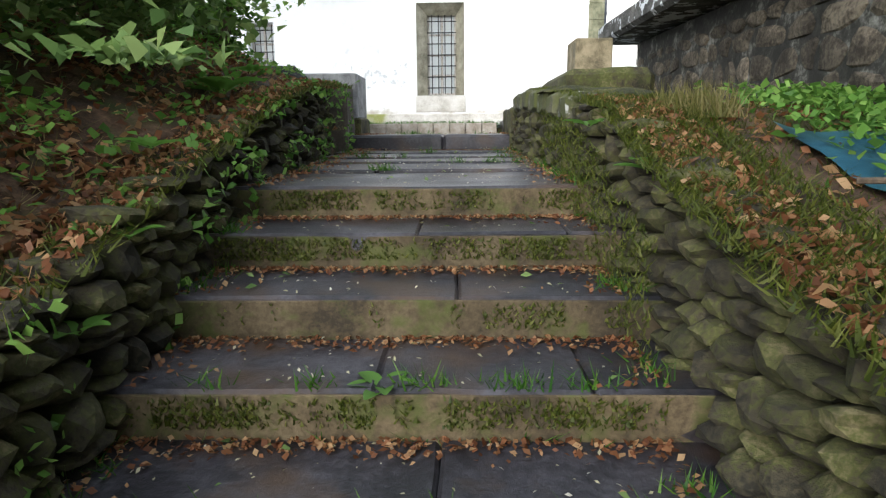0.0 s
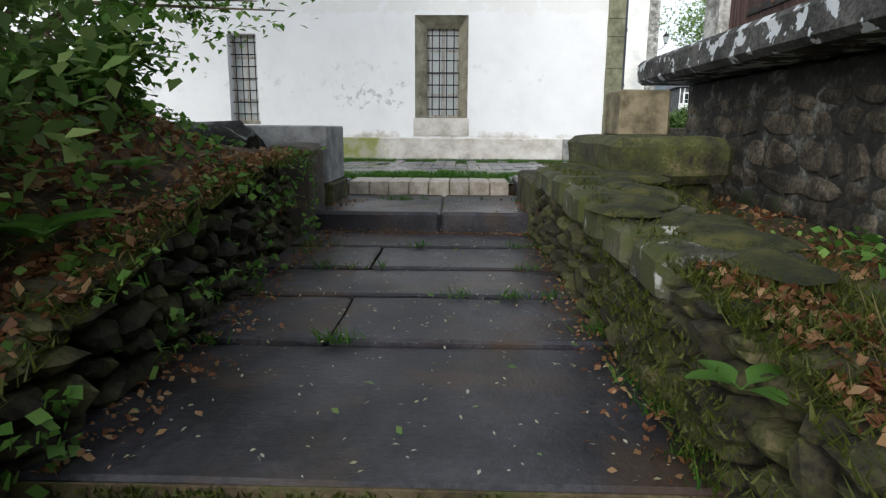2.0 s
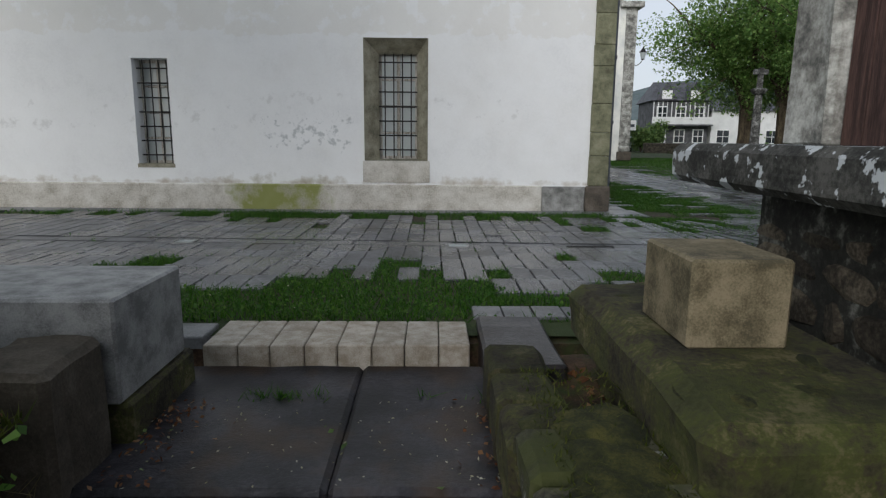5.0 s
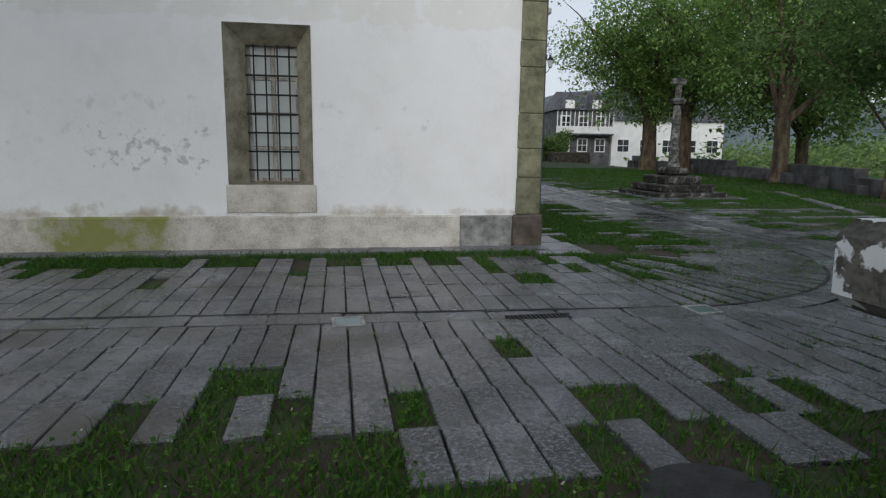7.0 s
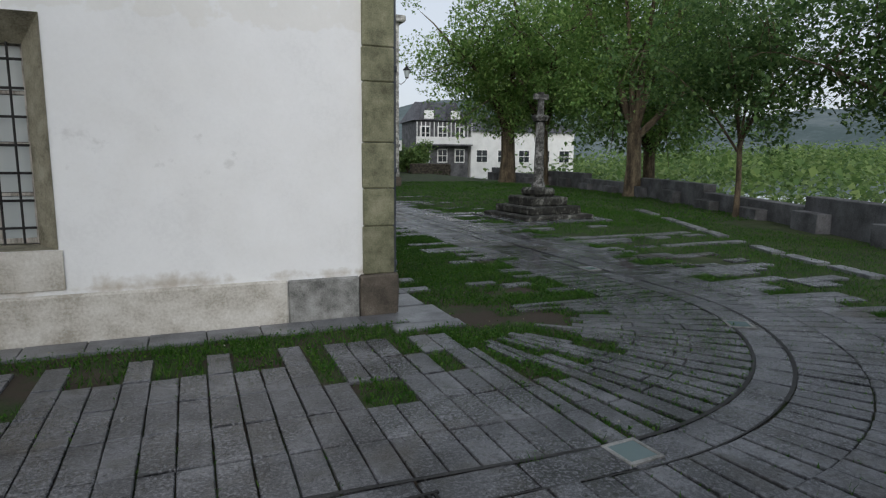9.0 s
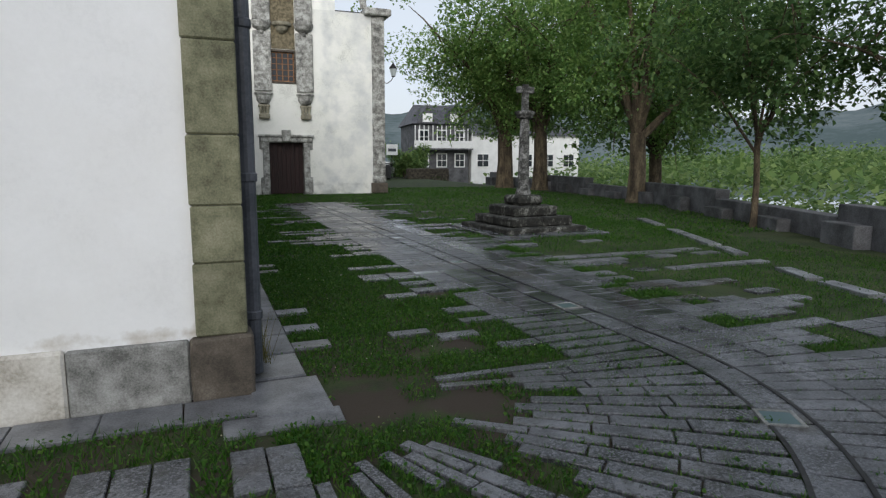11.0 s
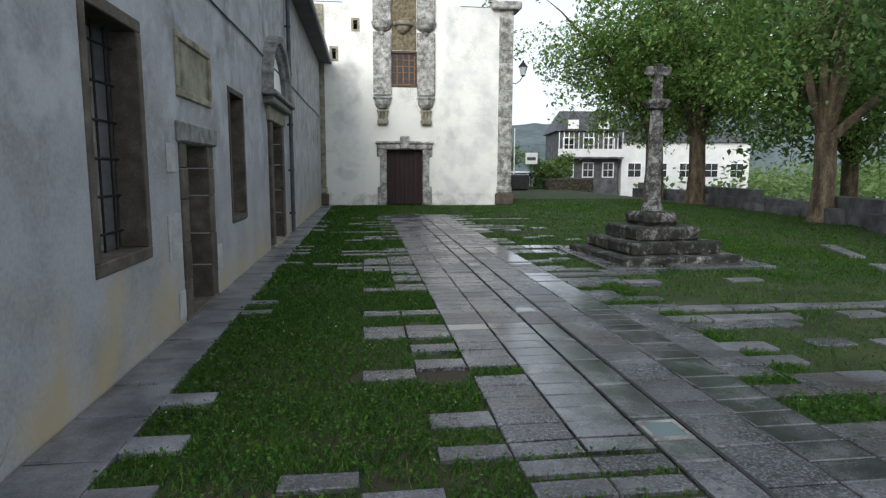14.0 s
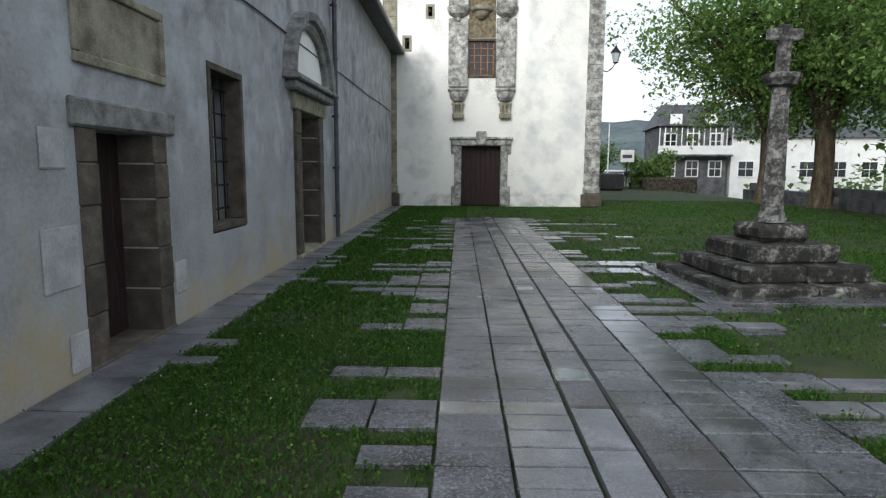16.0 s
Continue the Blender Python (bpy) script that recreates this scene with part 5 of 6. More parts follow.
def along(s, d):
    """The point at s along the strip and d across it (inward positive), and the row's heading."""
    if s < 0:
        return CX + s, CY - (R_IN + R_OUT) / 2 + d - 0.05 * s, 90.0
    if s < ARC:
        a = -math.pi / 2 + s / ((R_IN + R_OUT) / 2)
        r = (R_IN + R_OUT) / 2 - d
        return CX + r * math.cos(a), CY + r * math.sin(a), math.degrees(a) + 180
    return CX + (R_IN + R_OUT) / 2 - d, CY + (s - ARC), 180.0


def slab_mesh(seed):
    """A unit slab, 1 x 1 x 1, with chamfered uneven top edges; its top lies at 0."""
    rng = np.random.default_rng(seed)
    j = lambda: rng.normal(0, 0.006)
    o = [(-0.5, -0.5), (0.5, -0.5), (0.5, 0.5), (-0.5, 0.5)]
    v = [(x, y, -1.0) for x, y in o] + [(x + j(), y + j(), -0.1) for x, y in o] + [(x * 0.976 + j() * 0.5, y * 0.945 + j() * 0.5, 0.0) for x, y in o]
    f = [(k, (k + 1) % 4, 4 + (k + 1) % 4, 4 + k) for k in range(4)] + [(4 + k, 4 + (k + 1) % 4, 8 + (k + 1) % 4, 8 + k) for k in range(4)] + [(8, 9, 10, 11)]
    return v, f


SLABS = [slab_mesh(k) for k in range(6)]
SLAB_MESH = [mesh_of("paving_slab", v, f, slab_mat) for v, f in SLABS]
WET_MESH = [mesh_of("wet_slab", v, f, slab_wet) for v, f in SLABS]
PALE_MESH = [mesh_of("pale_slab", v, f, slab_pale) for v, f in SLABS]
rows = []
_rng = np.random.default_rng(5)


def lay(s, d0, d1, width, kind=0):
    x, y, a = along(s, (d0 + d1) / 2)
    rows.append((x, y, a + _rng.normal(0, 0.35), abs(d1 - d0) - 0.015, width - 0.004, kind))


LEN = 0.5
# the run along the south wall
NARROW = 0.198
_n = int(15.0 / NARROW)
for _k in range(_n):
    _s = -(_k + 0.5) * NARROW
    for _j in range(5):
        _p = (0.99, 0.99, 0.98, 0.8, 0.28)[_j]
        if _rng.random() < _p:
            lay(_s, 0.16 + _j * LEN, 0.16 + (_j + 1) * LEN, NARROW - 0.007)
    _patch = noise.noise((_k * 0.22, 0.0, 5.0))
    for _j in range(5):
        _p = (0.99, 0.99, 0.96 if _patch < 0.25 else 0.6, 0.88 if _patch < 0.05 else 0.25, 0.55 if _patch < -0.05 else 0.12)[_j]
        if _rng.random() < _p:
            lay(_s, -0.16 - _j * LEN, -0.16 - (_j + 1) * LEN, NARROW - 0.007)
# the fan
_step = PITCH * 1.02 / R_IN
_n = int(round((math.pi / 2) / _step))
for _k in range(_n):
    _s = (_k + 0.5) / _n * ARC
    for _j in range(5):
        _r = R_IN - (_j + 0.5) * LEN
        _arc = _r * (math.pi / 2) / _n
        if _arc < 0.1 and _k % 2:
            continue
        _w = min(0.175, _arc * 0.76 if _arc >= 0.1 else _arc * 1.5)
        _p = (0.99, 0.98, 0.93, 0.55, 0.0)[_j]
        if _k > _n * 0.55 and _j >= 2:
            _p = (0.7, 0.45, 0.1)[_j - 2]
        if _rng.random() < _p:
            _o = 0.0 if _j == 0 else 0.12 * (_k % 2)
            lay(_s, 0.16 + _j * LEN + _o, 0.16 + (_j + 1) * LEN + (0.12 * (_k % 2)), _w)
_m = int(_n * 1.5)
for _k in range(_m):
    _s = (_k + 0.5) / _m * ARC
    for _j in range(6):
        _arc = (R_OUT + _j * LEN) * (math.pi / 2) / _m
        _p = (0.99, 0.99, 0.98, 0.95, 0.8, 0.45)[_j] if _k < _m * 0.7 else (0.98, 0.97, 0.9, 0.6, 0.3, 0.1)[_j]
        if _rng.random() < _p:
            lay(_s, -0.16 - _j * LEN, -0.16 - (_j + 1) * LEN, min(_arc * 0.93, 0.26))
# the run to the church
_n = int(19.5 / PITCH)
for _k in range(_n):
    _s = ARC + (_k + 0.5) * PITCH
    _y = CY + _s - ARC
    _early = _y < 15.25
    _west = 2 + (0 if _rng.random() < 0.52 else 1 + int(_rng.exponential(1.1)))
    _east = 2 + (0 if _rng.random() < 0.5 else 1 + int(_rng.exponential(1.6)))
    for _j in range(6):
        if _early:
            _p = (0.95, 0.85, 0.6, 0.35, 0.1, 0.0)[_j]
            if _k % 2 and _j > 1:
                _p *= 0.3
        else:
            _p = 1.0 if _j < _west else 0.04
            if 16.2 < _y < 16.7:
                _p = (0.99, 0.3, 0.1, 0.1, 0, 0)[_j]
        if _rng.random() < _p:
            lay(_s, 0.16 + _j * 0.42, 0.16 + (_j + 1) * 0.42, PITCH - (0.065 if _early else 0.007))
    for _j in range(8):
        _p = 1.0 if _j < _east else 0.05
        if _early:
            _p = (0.99, 0.99, 0.97, 0.85, 0.7, 0.4, 0.2, 0.1)[_j]
        if noise.noise((_k * 0.35, 2.0, 8.0)) < -0.25 and _j > 1:
            _p *= 0.3
        if _rng.random() < _p:
            lay(_s, -0.16 - _j * 0.42, -0.16 - (_j + 1) * 0.42, PITCH - 0.007)
# the drain strip itself
_s = -15.0
while _s < ARC + 19.4:
    _l = 0.6 if not 0 <= _s < ARC else 0.34
    x, y, a = along(_s + _l / 2, 0.0)
    rows.append((x, y, a, 0.275, _l - 0.012, 0))
    _s += _l
# slabs along the walls
for _k in range(41):
    _y = 14.1 + 0.6 * _k
    rows.append((3.4, _y + 0.3, 0.0, 0.45, 0.592, 2))
    if _rng.random() < 0.45:
        rows.append((3.8, _y + 0.3 + _rng.uniform(-0.2, 0.2), 0.0, 0.34, 0.2, 2))
for _k in range(36):
    rows.append((3.0 - 0.5 * _k, 13.66, 0.0, 0.49, 0.36, 2))
rows.append((3.45, 13.72, 0.0, 0.5, 0.7, 2))
for _k in range(5):
    rows.append((0.5 + 0.2 * _k, 7.15, 0.0, 0.19, 0.26, 2))
for _k in range(16):
    rows.append((-1.3 - 0.33 * _k, 6.72, 0.0, 0.32, 0.26, 2))
rows.append((3.36, 13.3, 0.0, 0.75, 0.24, 2))
for _y in (17.95, 18.4, 16.9, 20.1):
    for _k in range(7):
        if _rng.random() < 0.75:
            rows.append((8.4 + 0.52 * _k, _y + _rng.normal(0, 0.02), 0.0, 0.5, 0.22, 2))

cover = np.zeros((1000, 1200), dtype=bool)  # 4 cm cells from (-16, 6)
paving = empty("paving")
tagged(paving, "wet grey granite paving laid in rows with grassy joints", "paving", kind="structure")
rows.sort(key=lambda r: min((r[0] - 2.2) ** 2 + (r[1] - 10.0) ** 2, (r[0] - 6.0) ** 2 + (r[1] - 15.5) ** 2))
jv, jf, pv, pf, wv, wf = [], [], [], [], [], []
for _k, (x, y, a, ln, w, kind) in enumerate(rows):
    z = float(gz(np.array(y))) + _rng.normal(0, 0.0022)
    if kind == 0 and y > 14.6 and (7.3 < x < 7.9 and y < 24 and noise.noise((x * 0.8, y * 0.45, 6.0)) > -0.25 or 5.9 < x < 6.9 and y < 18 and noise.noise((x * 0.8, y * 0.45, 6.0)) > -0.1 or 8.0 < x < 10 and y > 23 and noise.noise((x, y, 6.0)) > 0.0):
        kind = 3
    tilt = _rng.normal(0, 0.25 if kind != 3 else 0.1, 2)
    m = pose(x, y, z, tilt[0], tilt[1], a) @ Matrix.Diagonal((ln, w, 0.07, 1))
    for u in np.arange(-0.5, 0.51, 0.03 / max(ln, 0.05)):
        for v in np.arange(-0.5, 0.51, 0.03 / max(w, 0.05)):
            p = m @ Vector((u, v, 0))
            i, j = int((p.x + 16) / 0.04), int((p.y - 6) / 0.04)
            if 0 <= i < 1000 and 0 <= j < 1200:
                cover[i, j] = True
    if _k < 300:
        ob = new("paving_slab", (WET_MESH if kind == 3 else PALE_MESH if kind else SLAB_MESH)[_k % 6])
        ob.parent = paving
        ob.matrix_local = m
    else:
        v, f = SLABS[_k % 6]
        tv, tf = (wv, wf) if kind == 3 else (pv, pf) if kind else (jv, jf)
        b = len(tv)
        tv.extend([m @ Vector(q) for q in v])
        tf.extend([tuple(i + b for i in q) for q in f])
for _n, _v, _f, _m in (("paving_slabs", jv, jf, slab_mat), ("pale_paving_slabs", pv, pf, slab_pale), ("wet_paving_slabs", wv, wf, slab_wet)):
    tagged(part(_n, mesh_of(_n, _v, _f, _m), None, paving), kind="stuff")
# grass in the joints
_jp = []
for _k, (x, y, a, ln, w, kind) in enumerate(rows):
    _fan = (x > 3.3 and y < 15.0) and not kind
    _cnt = 20 if _fan and math.hypot(x - CX, y - CY) < R_IN else (9 if _fan and _rng.random() < 0.55 else (8 if _rng.random() < 0.2 else 0))
    c, s_ = math.cos(radians(a)), math.sin(radians(a))
    for _ in range(_cnt):
        u = _rng.uniform(-0.5, 0.5) * ln
        v = (0.5 * w + 0.008 + abs(_rng.normal(0, 0.012))) * (1 if _rng.random() < 0.5 else -1)
        _jp.append((x + u * c - v * s_, y + u * s_ + v * c))
_jp = np.array(_jp)
tagged(new("joint_grass", blades(_jp, gz(_jp[:, 1]) - 0.012, 0.03, _rng, "joint_grass", grass_mat, 0.006, 0.6)), "grass and moss in the paving joints", "grass", kind="stuff")
# the drain's dark slot
slot = empty("drain_slot")
tagged(slot, "narrow dark drain slot beside the slab strip", "drain", kind="structure")
for _d, _w, _s0, _s1 in ((0.152, 0.03, -15.0, ARC * 0.8), (-0.152, 0.03, ARC * 0.3, ARC + 19.4), (-0.15, 0.012, -15.0, ARC * 0.3), (0.15, 0.012, ARC * 0.8, ARC + 19.4)):
    _pts = []
    _s = _s0
    while _s < _s1:
        _pts.append((_s, along(_s, _d - _w / 2), along(_s, _d + _w / 2)))
        _s += 0.2
    _v, _f = [], []
    for _s, p, q in _pts:
        for c in (p, q):
            _v.append((c[0], c[1], float(gz(np.array(c[1]))) + 0.0045))
    _f = [(2 * k, 2 * k + 1, 2 * k + 3, 2 * k + 2) for k in range(len(_pts) - 1)]
    part("slot", mesh_of("slot", _v, _f, rubber), None, slot)


# ---- in-ground lights, drain grate, manhole ----
def uplight(x, y, rz):
    z = float(gz(np.array(y)))
    top = empty("ground_light", (x, y, z + 0.004), rz)
    tagged(top, "square in-ground lamp with frosted glass and a steel rim", "lamp", "lamps along the drain strip")
    for a in ((-0.13, 0.13, -0.13, -0.1), (-0.13, 0.13, 0.1, 0.13), (-0.13, -0.1, -0.1, 0.1), (0.1, 0.13, -0.1, 0.1)):
        part("rim", cut_box(*a, -0.03, 0.006, 0.003), stone_grey, top)
    part("glass", cut_box(-0.1, 0.1, -0.1, 0.1, -0.03, 0.002), lamp_glass, top)


for _x, _y, _a in ((0.44, 10.33, 3), (3.5, 10.33, 4), (6.38, 12.15, 60), (6.8, 15.3, 0), (6.79, 18.52, 0), (6.8, 21.84, 0), (-2.8, 10.5, 3)):
    uplight(_x, _y, _a)
grate = empty("drain_grate", (2.0, 10.24, 0.005), 2)
tagged(grate, "rusty iron drain grate in the paving", "grate")
for _k in range(15):
    part("slat", cut_box(-0.26 + _k * 0.036, -0.242 + _k * 0.036, -0.08, 0.08, -0.02, 0.004), iron, grate)
for _y0 in (-0.105, 0.08):
    part("rim", cut_box(-0.28, 0.28, _y0, _y0 + 0.025, -0.02, 0.006, 0.003), iron, grate)
part("pit", cut_box(-0.27, 0.27, -0.08, 0.08, -0.03, -0.015), rubber, grate)
manhole = empty("manhole_cover", (1.74, 7.46, 0.122))
tagged(manhole, "round dark iron manhole cover sunk in the grass", "manhole cover")
part("lid", lathe([(0.25, -0.05), (0.25, -0.012), (0.22, -0.008), (0.0, -0.008)], 32), rust_iron, manhole)
part("rim", lathe([(0.285, -0.05), (0.285, -0.006), (0.255, -0.006)], 32), iron, manhole)

# ---- grass ----
_rng = np.random.default_rng(9)


MUD = [(2.55, 12.3, 0.42), (0.1, 12.6, 0.4), (-1.6, 12.2, 0.45), (4.0, 13.5, 0.5), (4.5, 13.1, 0.4), (4.9, 14.5, 0.3), (-1.1, 9.0, 0.5), (5.4, 16.6, 0.35), (5.55, 17.75, 0.3), (9.2, 15.2, 0.6), (9.0, 18.6, 0.5), (1.72, 7.42, 0.3)]


def bare(p):
    """True where the lawn is worn down to mud."""
    near = np.zeros(len(p), dtype=bool)
    for x, y, r in MUD:
        d = np.hypot(p[:, 0] - x, p[:, 1] - y) + 0.12 * np.sin(p[:, 0] * 9 + y) + 0.1 * np.sin(p[:, 1] * 11 + x)
        near |= d < r * _rng.uniform(0.7, 1.15, len(p))
    return near


def scatter(x0, x1, y0, y1, count, keep):
    p = np.stack([_rng.uniform(x0, x1, count), _rng.uniform(y0, y1, count)], 1)
    i, j = ((p[:, 0] + 16) / 0.04).astype(int).clip(0, 999), ((p[:, 1] - 6) / 0.04).astype(int).clip(0, 1199)
    free = ~cover[i, j]
    dens = np.array([noise.noise((a * 0.9, b * 0.9, 1.5)) for a, b in p]) * 0.5 + 0.5
    return p[free & (_rng.random(count) < keep * np.clip((dens - 0.3) * 5, 0.62, 1)) & ((p[:, 0] < EX) & (p[:, 1] < 13.6) | (p[:, 0] > EX + 0.1)) & ~((p[:, 0] > 1.9) & (p[:, 1] < 6.95) & (p[:, 0] < 6.3)) & ~bare(p)]


_sets = [scatter(-6, 3.5, 6.95, 13.5, 130000, 0.95), scatter(3.3, 8.5, 9, 20, 190000, 0.9), scatter(3.5, 6.2, 20, 38.8, 55000, 0.9), scatter(7.5, 14, 11, 26, 70000, 0.9), scatter(-16, -6, 7.0, 13.5, 16000, 0.9), scatter(6.2, 20, 20, 44, 85000, 0.85)]
for _k, _p in enumerate(_sets):
    _far = _k in (2, 4, 5)
    grass = new("grass", blades(_p, gz(_p[:, 1]) - 0.035, 0.075 if _k < 1 else 0.06, _rng, "grass", grass_mat, 0.005 if not _far else 0.014))
    tagged(grass, "short green grass growing between the slabs", "grass", kind="stuff")
    _q = _p[_rng.random(len(_p)) < (0.35 if not _far else 0.1)]
    _c = np.stack([_q[:, 0] + _rng.normal(0, 0.02, len(_q)), _q[:, 1] + _rng.normal(0, 0.02, len(_q)), gz(_q[:, 1]) + _rng.uniform(-0.01, 0.035, len(_q))], 1)
    tagged(new("clover", leaves(_c, 0.024 if not _far else 0.05, _rng, 0.0, 0.95, "clover", grass_mat)), "small clover leaves in the grass", "clover", kind="stuff")
    if _k in (0, 1):
        _d = _q[_rng.random(len(_q)) < 0.012]
        _c = np.stack([_d[:, 0], _d[:, 1], gz(_d[:, 1]) + 0.05], 1)
        tagged(new("daisies", leaves(_c, 0.014, _rng, 0.0, 1.0, "daisies", petal)), "tiny pale flowers in the grass", "flowers", kind="stuff")

_c = np.stack([_rng.normal(3.3, 0.05, 90), _rng.normal(14.5, 0.05, 90)], 1)
tagged(new("wall_weed", blades(_c, np.full(90, 0.0), 0.42, _rng, "wall_weed", grass_dry, 0.004, 0.25)), "thin dry weed beside the downpipe", "weed", kind="stuff")
_plaza = set(bpy.data.objects)
# ---- plants and litter about the steps ----
_rng = np.random.default_rng(31)


def litter(name, label, pts, size, material, droop=0.0, flat=0.25, aspect=0.7):
    """Small leaves or petals lying about, one joined mesh."""
    c = np.asarray(pts, dtype=np.float32)
    k = len(c)
    yaw, t1, t2 = _rng.uniform(0, 6.28, k), _rng.normal(droop, flat, k), _rng.normal(0, flat, k)
    d = np.stack([np.cos(yaw) * np.cos(t1), np.sin(yaw) * np.cos(t1), np.sin(t1)], 1)
    s = np.stack([-np.sin(yaw) * np.cos(t2), np.cos(yaw) * np.cos(t2), np.sin(t2)], 1)
    ln = (size * _rng.uniform(0.5, 1.4, k))[:, None]
    up = np.cross(d, s)
    v = np.stack([c - d * ln * 0.5, c + s * ln * 0.5 * aspect + up * ln * 0.1, c + d * ln * 0.5, c - s * ln * 0.5 * aspect + up * ln * 0.1], 1)
    return tagged(new(name, quads(name, v, 4, material)), label, name.replace("_", " "), kind="stuff")


def on_steps(count, x=None, side=None):
    pts = []
    for _ in range(count):
        y = _rng.uniform(-1.5, 6.9)
        px = _rng.uniform(LX, RX - 0.08) if side is None else (LX + abs(_rng.normal(0, 0.12)) if _rng.random() < 0.5 else RX - 0.08 - abs(_rng.normal(0, 0.1)))
        pts.append((px, y, stair_z(y) + 0.012))
    return pts


litter("petals", "small pale fallen petals scattered on the steps", on_steps(1300), 0.017, petal, 0, 0.4, 0.5)
_dl = on_steps(2200, side=1)
for _ in range(4200):
    _k = int(_rng.integers(-1, 8))
    _yb = STEP_Y - TREAD * _k if _k >= 0 else 6.1
    _dl.append((_rng.uniform(LX, RX - 0.08), _yb - abs(_rng.normal(0, 0.055)) - 0.01, (STEP_Z - RISE * (_k + 1) if _k >= 0 else -0.37) + 0.012))
litter("dead_leaves", "brown dead leaves gathered along the steps", _dl, 0.026, leaf_dead, 0, 0.5)
litter("yellow_leaves", "a few yellow-green fallen leaves", on_steps(90), 0.035, leaf_far, 0, 0.3)

# moss and grass on risers, joints and tops
_p, _z = [], []
for _k in range(8):
    _yb, _zb = STEP_Y - TREAD * _k, STEP_Z - RISE * _k
    for _ in range(2400):
        _x = _rng.uniform(LX, RX - 0.1)
        if noise.noise((_x * 3.0, _k * 2.7, 4.0)) + 0.5 * noise.noise((_x * 14, _k, 1.0)) > -0.02 + 0.5 * (_rng.random() - 0.5):
            _p.append((_x, _yb - 0.008 - 0.012 * _rng.random()))
            _z.append(_zb - 0.03 - 0.1 * _rng.random())
mossy = new("riser_moss", blades(np.array(_p), np.array(_z), 0.02, _rng, "riser_moss", moss_blade, 0.005, 0.5))
tagged(mossy, "tufts of green moss on the step risers", "moss", kind="stuff")
_p, _z = [], []
for _k in range(90):
    _edge = _rng.random() < 0.6
    _cy = _rng.uniform(0.4, 6.9)
    _cx = (LX + 0.05 if _rng.random() < 0.35 else RX - 0.1) if _edge else _rng.uniform(LX, RX - 0.1)
    if not _edge:
        _cy = float(_rng.choice((3.76, 4.38, 4.93, 5.53, 1.04, 1.48, 6.95)))
    for _ in range(int(_rng.integers(12, 40))):
        _yy = _cy + _rng.normal(0, 0.03)
        _p.append((_cx + _rng.normal(0, 0.04), _yy))
        _z.append(stair_z(_yy) - 0.005)
tuft = new("step_grass", blades(np.array(_p), np.array(_z), 0.06, _rng, "step_grass", grass_mat, 0.004, 0.6))
tagged(tuft, "small grass tufts in the joints of the steps", "grass", kind="stuff")


def bank_points(count, x0, x1, y0, y1, surface, lift=0.02):
    x, y = _rng.uniform(x0, x1, count), _rng.uniform(y0, y1, count)
    keep = np.array([noise.noise((a * 1.7, b * 1.7, 6.0)) for a, b in zip(x, y)]) > _rng.uniform(-0.5, 0.35, count)
    return [(a, b, surface(a, b) + lift) for a, b, k in zip(x, y, keep) if k]


litter("bank_litter", "brown dead leaves and twigs on the bank", bank_points(20000, -3.4, -1.27, -1.5, 5.9, left_bank), 0.055, leaf_dead, 0, 0.6)
_iv = bank_points(9000, -3.2, -1.2, -1.5, 5.9, left_bank, 0.06)
litter("ivy", "ivy and small green weeds on the bank", [(a, b, c + 0.06 * _rng.random()) for a, b, c in _iv], 0.05, leaf_bush, 0.3, 0.5, 0.9)
litter("bank_litter", "brown dead leaves on the mossy strip", bank_points(5000, 0.82, 2.3, -1.5, 7.0, right_bank), 0.05, leaf_dead, 0, 0.6)
_wl = [(x, y, right_bank(x, y) + 0.03 + 0.12 * _rng.random()) for x, y in zip(_rng.normal(1.9, 0.28, 2600), _rng.normal(2.6, 0.75, 2600)) if x < 2.3]
litter("weeds", "green leafy weeds against the granary base", _wl, 0.055, leaf_bush, 0.3, 0.6, 0.8)
_bp = np.array(bank_points(9000, -3.2, -1.22, -1.5, 6.0, left_bank, -0.01))
tagged(new("bank_grass", blades(_bp[:, :2], _bp[:, 2], 0.08, _rng, "bank_grass", grass_dry, 0.003, 0.8)), "thin dry grass on the bank", "grass", kind="stuff")
_bp = np.array(bank_points(22000, 0.82, 2.2, -1.5, 5.2, right_bank, -0.01))
tagged(new("bank_grass", blades(_bp[:, :2], _bp[:, 2], 0.045, _rng, "bank_grass", moss_blade, 0.004, 0.8)), "thin mossy grass beside the low wall", "grass", kind="stuff")
_bp = np.array([(x, y, lerp(y, RTOP) + 0.02) for x, y in zip(_rng.uniform(0.5, 0.98, 5200), _rng.uniform(1.0, 6.4, 5200))])
tagged(new("cap_grass", blades(_bp[:, :2], _bp[:, 2], 0.03, _rng, "cap_grass", moss_blade, 0.003, 0.7)), "short moss and grass on the wall top", "grass", kind="stuff")
_te = []
for _ in range(1100):
    _y = _rng.uniform(-1.0, 5.8)
    if noise.noise((_y * 1.3, 0, 8)) > 0.0:
        _te.append((LX - 0.1 + abs(_rng.normal(0, 0.07)) - 0.12 * _rng.random(), _y, lerp(_y, LTOP) + 0.03 - 0.14 * _rng.random()))
litter("edge_weeds", "leafy weeds trailing over the wall's edge", _te, 0.05, leaf_bush, 0.2, 0.8, 0.8)
_ed = []
for _ in range(2400):
    _y = _rng.uniform(-1.2, 5.8)
    _ed.append((LX - 0.02 - 0.25 * _rng.random(), _y, lerp(_y, LTOP) + 0.02 - 0.05 * _rng.random()))
    _y = _rng.uniform(-1.2, 3.3)
    _ed.append((RX + 0.02 + 0.25 * _rng.random(), _y, lerp(_y, RTOP) + 0.02 - 0.05 * _rng.random()))
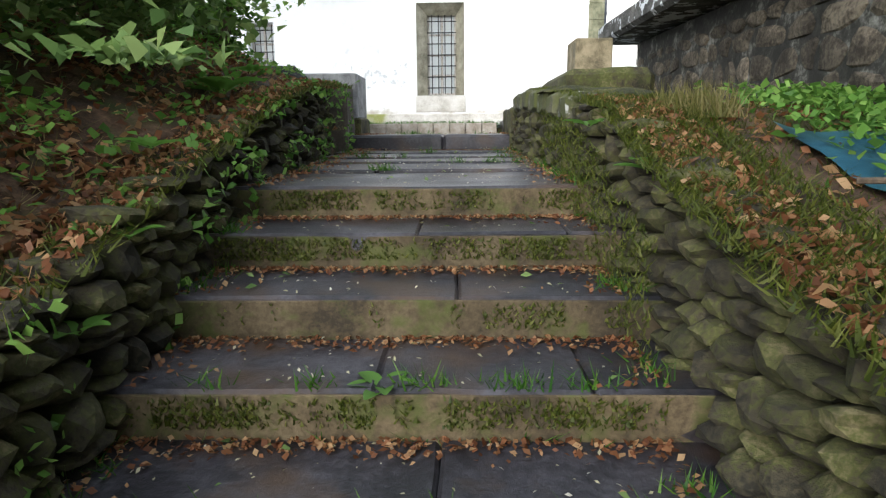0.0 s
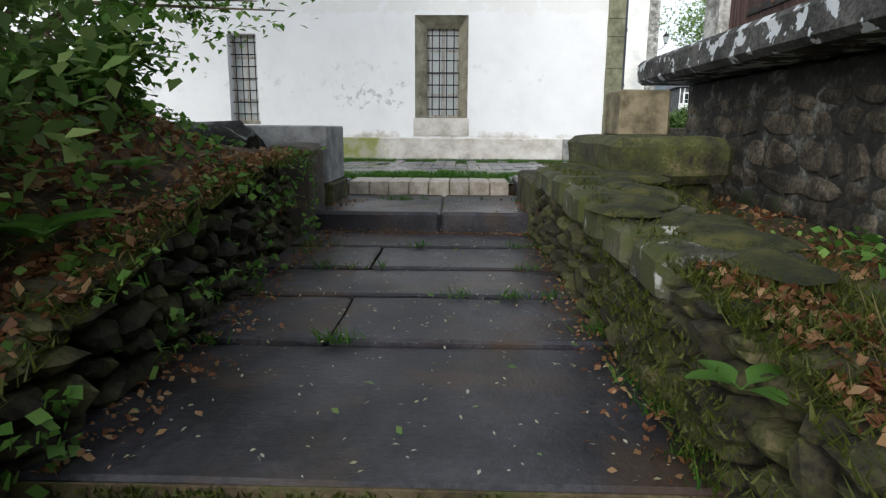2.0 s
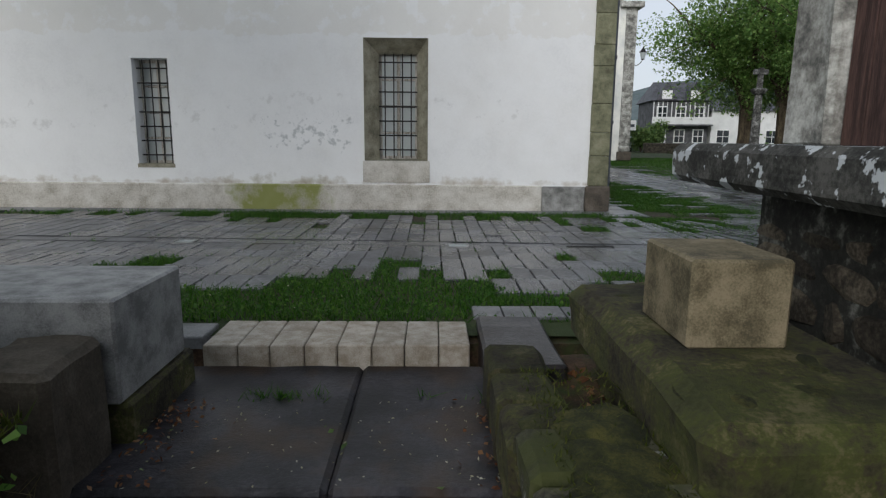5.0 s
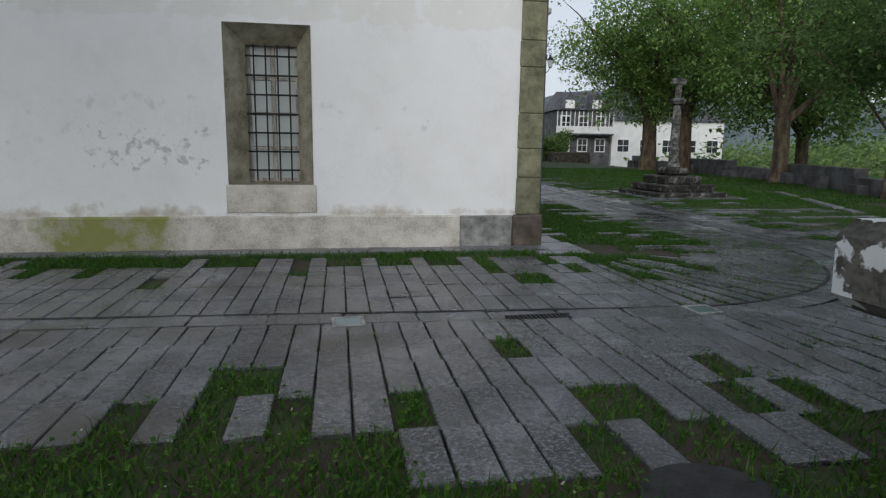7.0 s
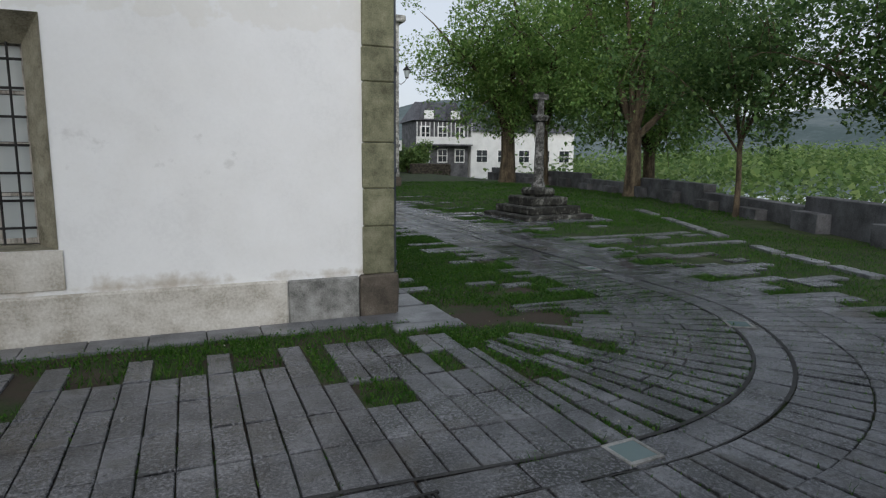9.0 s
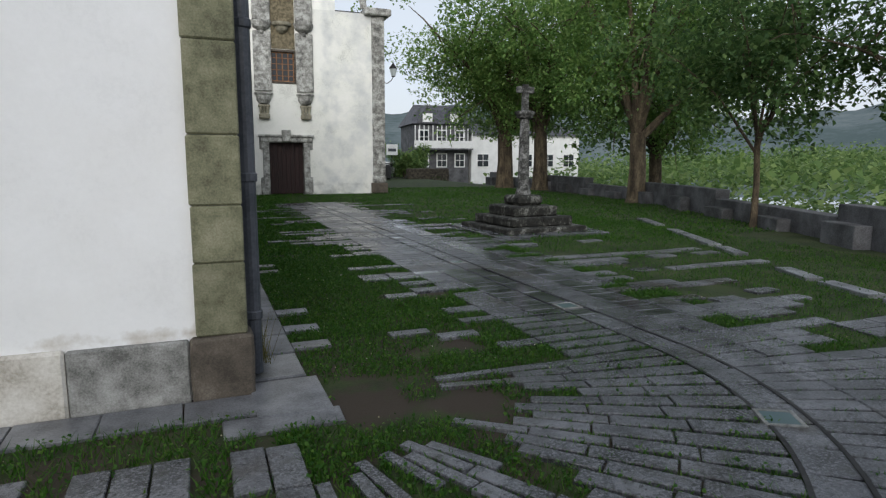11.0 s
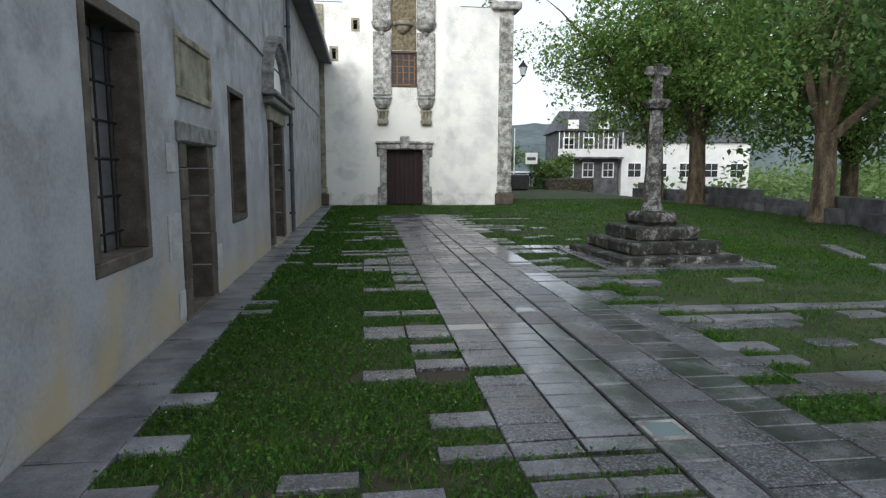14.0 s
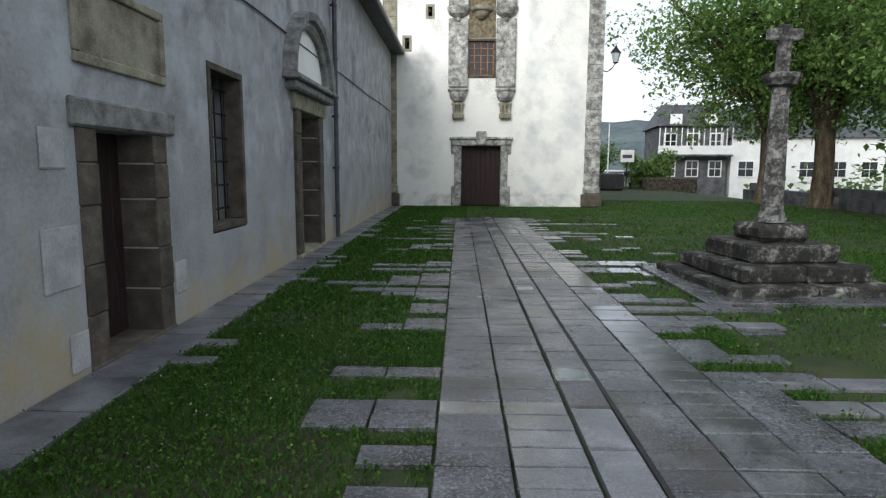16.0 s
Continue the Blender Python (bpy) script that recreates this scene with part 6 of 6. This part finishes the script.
litter("edge_litter", "dead leaves along the tops of the walls", _ed, 0.04, leaf_dead, 0, 0.6)
_bp = np.array([(x, y, lerp(y, RTOP) - 0.02) for x, y in zip(_rng.uniform(0.55, 1.0, 7000), _rng.uniform(-1.2, 3.4, 7000))])
tagged(new("cap_grass", blades(_bp[:, :2], _bp[:, 2], 0.045, _rng, "cap_grass", moss_blade, 0.005, 0.8)), "mossy grass over the low wall's stones", "grass", kind="stuff")
_bp = np.array([(x, y, lerp(y, LTOP) - 0.03) for x, y in zip(_rng.uniform(-1.35, -1.1, 3500), _rng.uniform(-1.2, 5.8, 3500))])
tagged(new("cap_grass", blades(_bp[:, :2], _bp[:, 2], 0.05, _rng, "cap_grass", moss_blade, 0.005, 0.8)), "mossy grass over the retaining wall's stones", "grass", kind="stuff")
# leaves on the wall faces
_wf = []
for _ in range(1500):
    _y = _rng.uniform(-0.5, 5.7)
    _f = _rng.random()
    if noise.noise((_y * 2.0, _f * 2, 3)) > 0.12:
        _wf.append((LX + 0.03 + 0.03 * _rng.random(), _y, stair_z(_y) + _f * (lerp(_y, LTOP) - stair_z(_y))))
litter("wall_weeds", "small weeds growing from the wall joints", _wf, 0.045, leaf_bush, 0.2, 0.9, 0.8)
_wp = np.array([(RX - 0.1 - 0.03 * _rng.random(), y) for y in _rng.uniform(1.6, 6.0, 4200)])
_wz = np.array([stair_z(y) + _rng.random() * 0.75 * (lerp(y, RTOP) - stair_z(y)) for y in _wp[:, 1]])
tagged(new("wall_moss", blades(_wp, _wz, 0.03, _rng, "wall_moss", moss_blade, 0.004, 0.5)), "moss and grass hanging on the low wall", "moss", kind="stuff")
# tall grass clump on the wall
_c = np.stack([_rng.normal(1.0, 0.085, 700), _rng.normal(2.72, 0.1, 700)], 1)
tagged(new("grass_clump", blades(_c, np.full(700, -0.08), 0.16, _rng, "grass_clump", grass_dry, 0.004, 0.28)), "clump of tall pale grass on the low wall", "grass", kind="stuff")


def dock(at, size, count, seed, label="broad-leaved green plant growing on the bank"):
    """A rosette of broad leaves."""
    rng = np.random.default_rng(seed)
    top = empty("broad_leaf_plant", at)
    tagged(top, label, "plant")
    for k in range(count):
        a, up = 2 * math.pi * k / count + rng.uniform(-0.4, 0.4), rng.uniform(0.35, 1.0)
        bm = bmesh.new()
        rows_ = []
        for i in range(7):
            f = i / 6
            w = size * 0.26 * math.sin(math.pi * (0.06 + 0.9 * f)) ** 0.8 if f > 0.28 else size * 0.02
            c = Vector((math.cos(a), math.sin(a), 0)) * size * f * math.cos(up * (1 - 0.7 * f)) + Vector((0, 0, size * math.sin(up) * (f - 0.55 * f * f)))
            n_ = Vector((-math.sin(a), math.cos(a), 0))
            rows_.append([bm.verts.new(c - n_ * w + Vector((0, 0, w * 0.35))), bm.verts.new(c), bm.verts.new(c + n_ * w + Vector((0, 0, w * 0.35)))])
        for p, q in zip(rows_, rows_[1:]):
            for j in range(2):
                bm.faces.new((p[j], p[j + 1], q[j + 1], q[j]))
        part("leaf", bm, leaf_bush, top).data.polygons.foreach_set("use_smooth", [True] * 12)
    return top


dock((-1.42, 3.35, 0.1), 0.24, 8, 1)
dock((-1.35, 2.3, -0.2), 0.14, 6, 2)
dock((-1.5, 4.1, 0.3), 0.16, 6, 3)
dock((0.52, 2.75, -0.12), 0.13, 4, 4, "small broad-leaved plant growing from the low wall")
dock((0.62, 2.1, -0.3), 0.14, 6, 5, "small broad-leaved plant growing from the low wall")
dock((-0.32, 1.5, -0.97), 0.11, 6, 6, "small weed in a joint of the steps")
dock((-1.15, 1.7, -0.5), 0.12, 5, 7)
dock((-1.12, 1.35, -0.72), 0.1, 5, 8)
dock((1.35, 3.1, -0.1), 0.16, 6, 9, "small green weed beside the granary")

# blue tarp
_bm = bmesh.new()
_g = []
for _i in range(15):
    _g.append([])
    for _j in range(19):
        _x, _y = 1.22 + 0.85 * _i / 14 + 0.08 * (1 - _j / 18), 0.9 + 1.55 * _j / 18
        _g[-1].append(_bm.verts.new((_x, _y, right_bank(_x, _y) + 0.05 + 0.03 * noise.noise((_x * 7, _y * 4, 2)) + 0.015 * math.sin(_x * 23 + _y * 7))))
for _i in range(14):
    for _j in range(18):
        _bm.faces.new((_g[_i][_j], _g[_i + 1][_j], _g[_i + 1][_j + 1], _g[_i][_j + 1]))
tarp = part("tarp", _bm, plastic_blue)
tarp.data.polygons.foreach_set("use_smooth", [True] * len(tarp.data.polygons))
tagged(tarp, "crumpled dark blue plastic sheet on the earth", "tarp")
stick = part("stick", tube([(1.15, 1.75, right_bank(1.15, 1.75) + 0.09), (1.45, 1.6, right_bank(1.45, 1.6) + 0.11), (1.8, 1.62, right_bank(1.8, 1.62) + 0.1)], [0.012, 0.014, 0.009], 6), bark)
tagged(stick, "bare fallen stick lying on the sheet", "stick")

# trees added out of view, only to block sky light over the steps
for _at, _seed in (((3.2, -5.0, -1.0), 12), ((-6.6, 7.0, 0.6), 13)):
    tree("shade_tree", "broad leafy tree added out of view to shade the steps", _at, 9, 4.6, 0.26, leaf_bush, 16000, 0.2, _seed, 3.8, boughs=10)

# the yard of the steps has a frame of its own; it is set down against the edge of the plaza
lower_yard += [o for o in bpy.data.objects if o not in _plaza and o.parent is None]
for _o in lower_yard:
    _o.matrix_basis = YARD @ _o.matrix_basis
